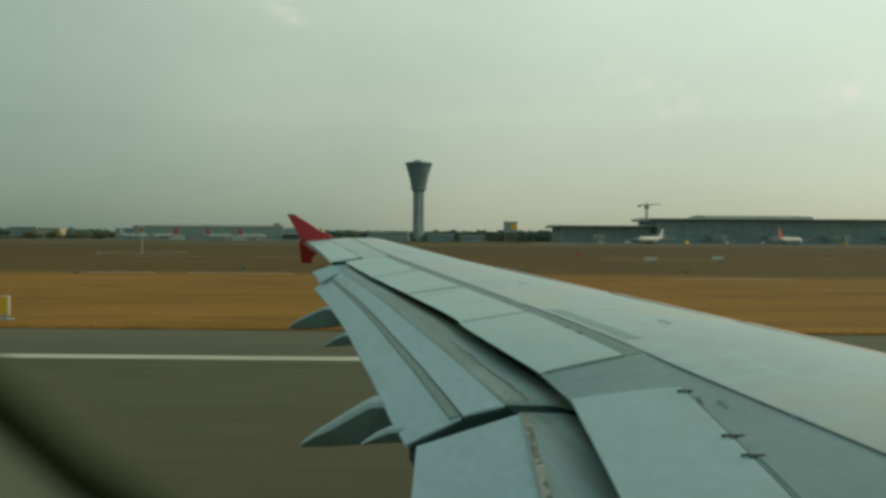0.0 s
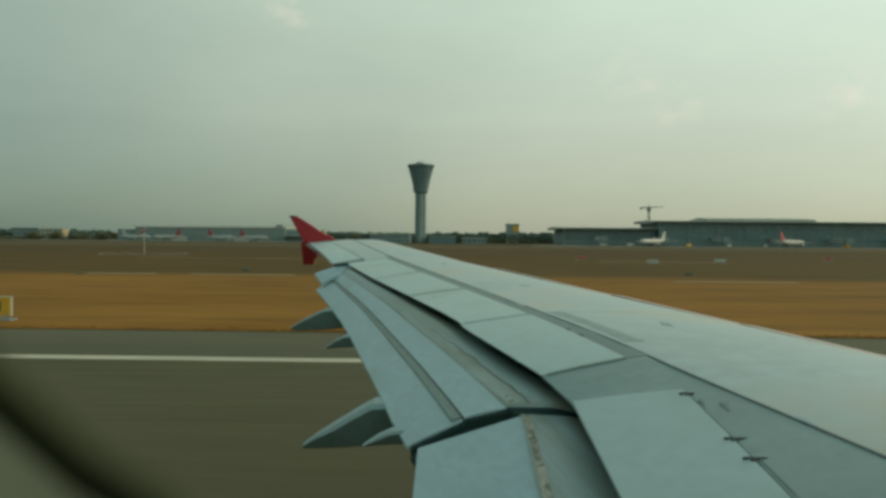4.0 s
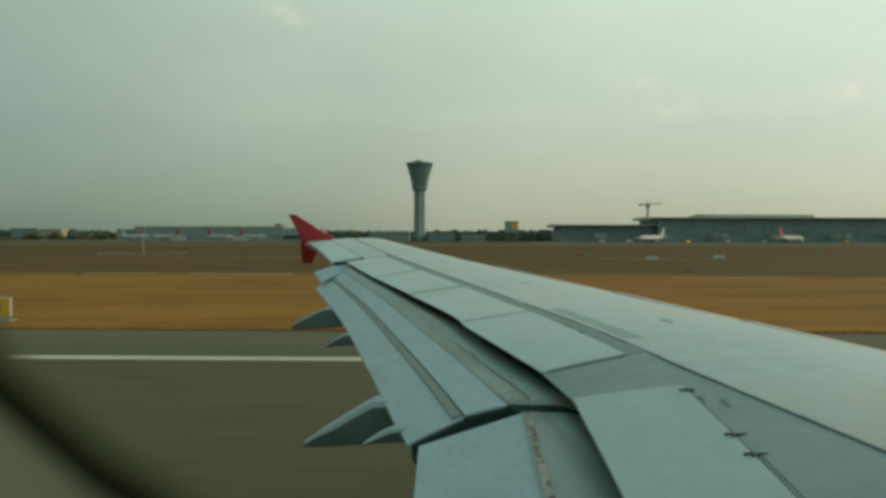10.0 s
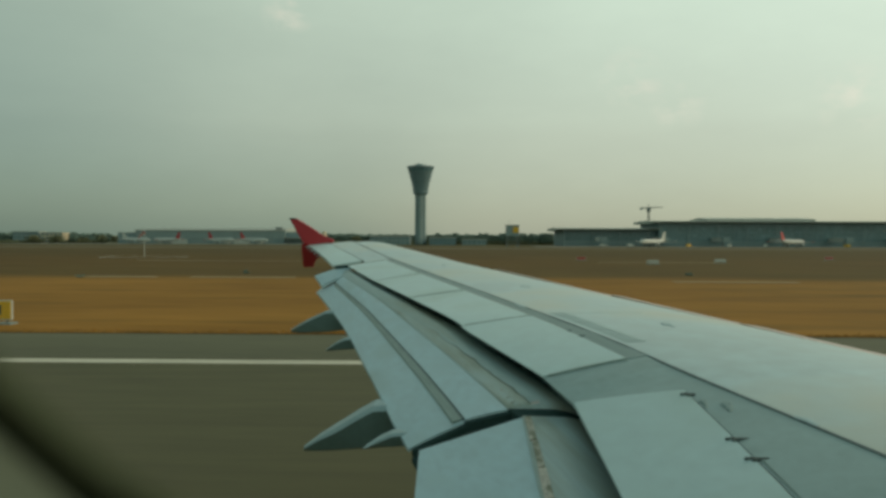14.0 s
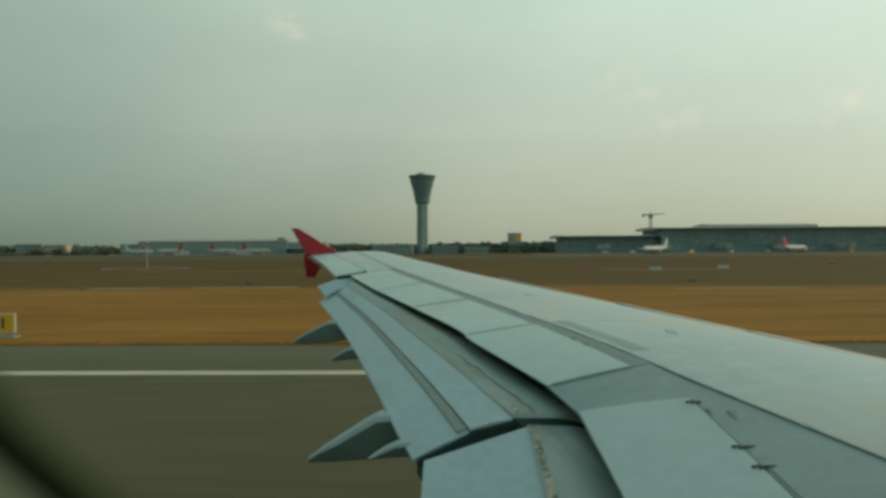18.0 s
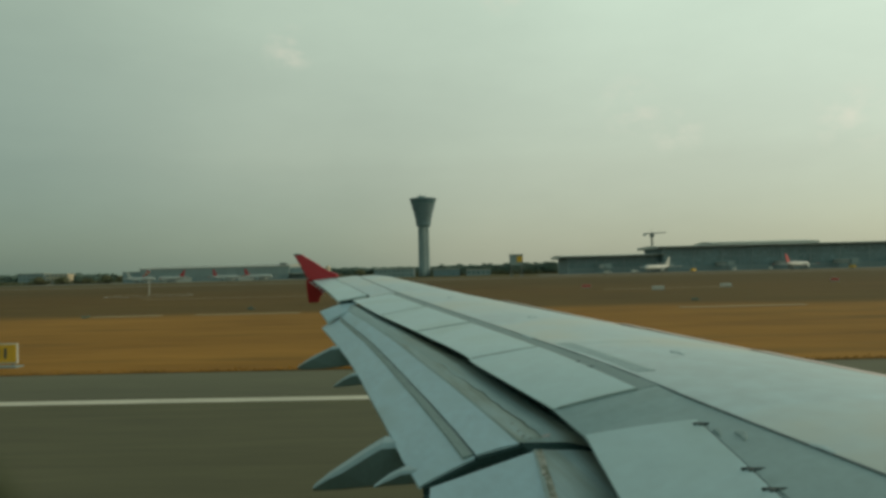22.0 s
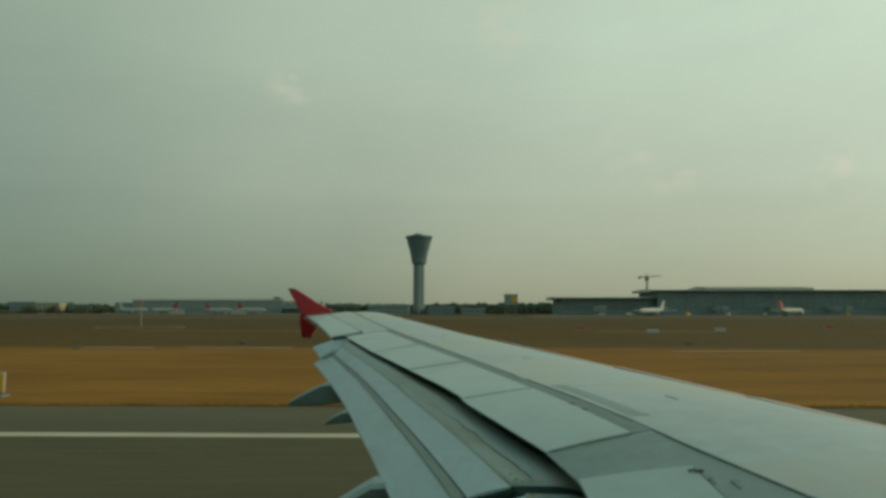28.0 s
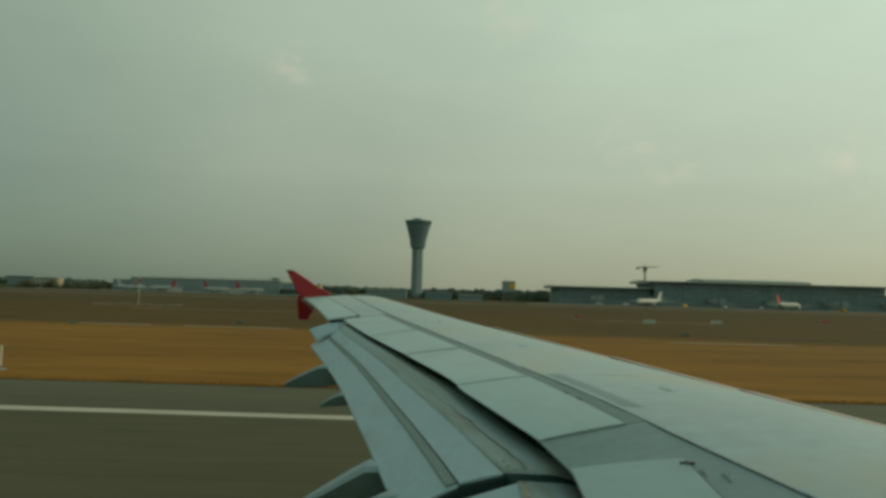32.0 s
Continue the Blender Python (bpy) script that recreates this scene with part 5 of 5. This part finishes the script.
# ---------------------------------------------------------------- trees, woods and grass
rng = random.Random(7)
ICO = [Vector(v).normalized() for v in ((0, 1, 1.618), (0, -1, 1.618), (0, 1, -1.618), (0, -1, -1.618), (1, 1.618, 0), (-1, 1.618, 0), (1, -1.618, 0), (-1, -1.618, 0), (1.618, 0, 1), (-1.618, 0, 1), (1.618, 0, -1), (-1.618, 0, -1))]
ICO_F = [(0, 1, 8), (0, 8, 4), (0, 4, 5), (0, 5, 9), (0, 9, 1), (3, 2, 10), (3, 10, 6), (3, 6, 7), (3, 7, 11), (3, 11, 2), (1, 6, 8), (8, 6, 10), (8, 10, 4), (4, 10, 2), (4, 2, 5), (5, 2, 11), (5, 11, 9), (9, 11, 7), (9, 7, 1), (1, 7, 6)]


def clump(verts, faces, c, r, squash=0.75):
    base = len(verts)
    for v in ICO:
        k = r * rng.uniform(0.55, 1.25)
        verts.append((c[0] + v.x * k, c[1] + v.y * k, c[2] + v.z * k * squash))
    faces += [(a + base, b + base, d + base) for a, b, d in ICO_F]


def tree(height, spread, leaf, label):
    ob = thing("tree", (0, 0, 0), label, "tree", "trees along the field")
    bm = bmesh.new()
    rod_bm(bm, (0, 0, -0.2), (0.1, 0, height * 0.45), spread * 0.06, spread * 0.04, 8)
    for k in range(6):
        a = k * 1.05 + rng.random() * 0.5
        rod_bm(bm, (0.1, 0, height * (0.25 + 0.04 * k)), (spread * 0.55 * math.cos(a), spread * 0.55 * math.sin(a), height * rng.uniform(0.5, 0.8)), spread * 0.03, spread * 0.012, 6)
    part("trunk", bm, BARK, ob)
    verts, faces = [], []
    for k in range(150):
        a, h = rng.uniform(0, 2 * math.pi), rng.uniform(0.22, 1.0)
        rad = spread * math.sqrt(max(0.05, 1 - ((h - 0.58) / 0.46) ** 2)) * math.sqrt(rng.random())
        clump(verts, faces, (rad * math.cos(a), rad * math.sin(a), height * h * rng.uniform(0.93, 1.04)), rng.uniform(0.25, 0.62) * spread * 0.42)
    under(ob, "crown", verts, faces, leaf)
    return ob


KINDS = [tree(9.8, 4.4, LEAF, "dull green broadleaf tree with an uneven crown"), tree(8.0, 5.2, LEAF_DRY, "dusty olive broadleaf tree with a wide crown"),
         tree(12.0, 4.2, LEAF, "taller dull green tree with a ragged crown"), tree(5.6, 3.6, LEAF_DRY, "low dusty roadside tree")]
spots = []
for k in range(64):
    if k % 3 < 2:
        b = rng.uniform(-1.15, -0.2) if k % 2 else rng.uniform(-0.02, 0.26)
    else:
        b = rng.uniform(-1.15, 0.26)
    y = rng.uniform(764, 790) if b < -0.76 or b > -0.30 else rng.uniform(842, 860)
    spots.append((b, y))
for k, (b, y) in enumerate(spots):
    s = rng.uniform(0.75, 1.15)
    m = pose(far_x(b, y), y, -0.04, 0, 0, rng.uniform(0, 360))
    if k < 4:
        KINDS[k].matrix_world = m
    else:
        copy_thing(KINDS[k % 4], m)


def belt(name, label, x0, x1, y0, y1, h0, h1, count, leaf, gaps=()):
    verts, faces = [], []
    for k in range(count):
        x = rng.uniform(x0, x1)
        if any(a < x < b for a, b in gaps):
            continue
        y = rng.uniform(y0, y1)
        h = h0 + (h1 - h0) * (0.5 + 0.5 * noise.noise(Vector((x * 0.02, y * 0.02, 3.0)))) * rng.uniform(0.75, 1.1)
        r = rng.uniform(0.9, 2.4)
        clump(verts, faces, (x, y, max(0.5, h * math.sqrt(rng.random()) - r * 0.4)), r)
    tagged(new(name, mesh_of(name, verts, faces, leaf)), label, "trees", kind="stuff")


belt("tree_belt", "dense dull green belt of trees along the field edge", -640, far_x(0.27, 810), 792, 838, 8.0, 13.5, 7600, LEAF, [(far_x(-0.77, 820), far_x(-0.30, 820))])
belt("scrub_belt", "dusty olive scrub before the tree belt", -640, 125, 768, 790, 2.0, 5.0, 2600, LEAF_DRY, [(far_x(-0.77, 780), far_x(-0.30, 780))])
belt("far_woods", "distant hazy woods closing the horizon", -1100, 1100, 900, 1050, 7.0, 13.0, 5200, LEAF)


def grass_tufts():
    """Tufts of dry grass along the shoulder's edge."""
    verts, faces = [], []
    for k in range(9000):
        y = 34.60 + abs(rng.gauss(0, 1)) * (0.22 if k % 4 else 0.7)
        x = rng.uniform(-30, 34)
        h, w = rng.uniform(-0.02, 0.012), rng.uniform(0.03, 0.10)
        a = rng.uniform(0, math.pi)
        dx, dy = math.cos(a) * w, math.sin(a) * w
        lx, ly = rng.uniform(-0.08, 0.08), rng.uniform(-0.08, 0.08)
        b = len(verts)
        verts += [(x - dx, y - dy, -0.06), (x + dx, y + dy, -0.06), (x + lx, y + ly, h)]
        faces.append((b, b + 1, b + 2))
    return verts, faces


DRYBLADE = material("dry_grass_blades", (0.32, 0.17, 0.04), 0.9, var=0.35, scale=0.5, fine=4, spec=0.1)
tagged(new("grass_tufts", mesh_of("grass_tufts", *grass_tufts(), DRYBLADE)), "short dry golden grass along the shoulder", "grass", kind="stuff")
for bx, y in ((-0.83, 84.0), (0.55, 96.0), (-0.45, 96.0)):
    x = far_x(bx, y)
    ob = thing("shrub", (x, y, 0), "small dark green shrub in the dry grass", "shrub", "shrubs")
    verts, faces = [], []
    for k in range(26):
        clump(verts, faces, (x + rng.gauss(0, 0.28), y + rng.gauss(0, 0.28), abs(rng.gauss(0.12, 0.12))), rng.uniform(0.06, 0.16))
    under(ob, "foliage", verts, faces, LEAF)
    part("stem", rod_bm(bmesh.new(), (x, y, -0.1), (x, y, 0.2), 0.02, 0.01, 6), BARK, ob)
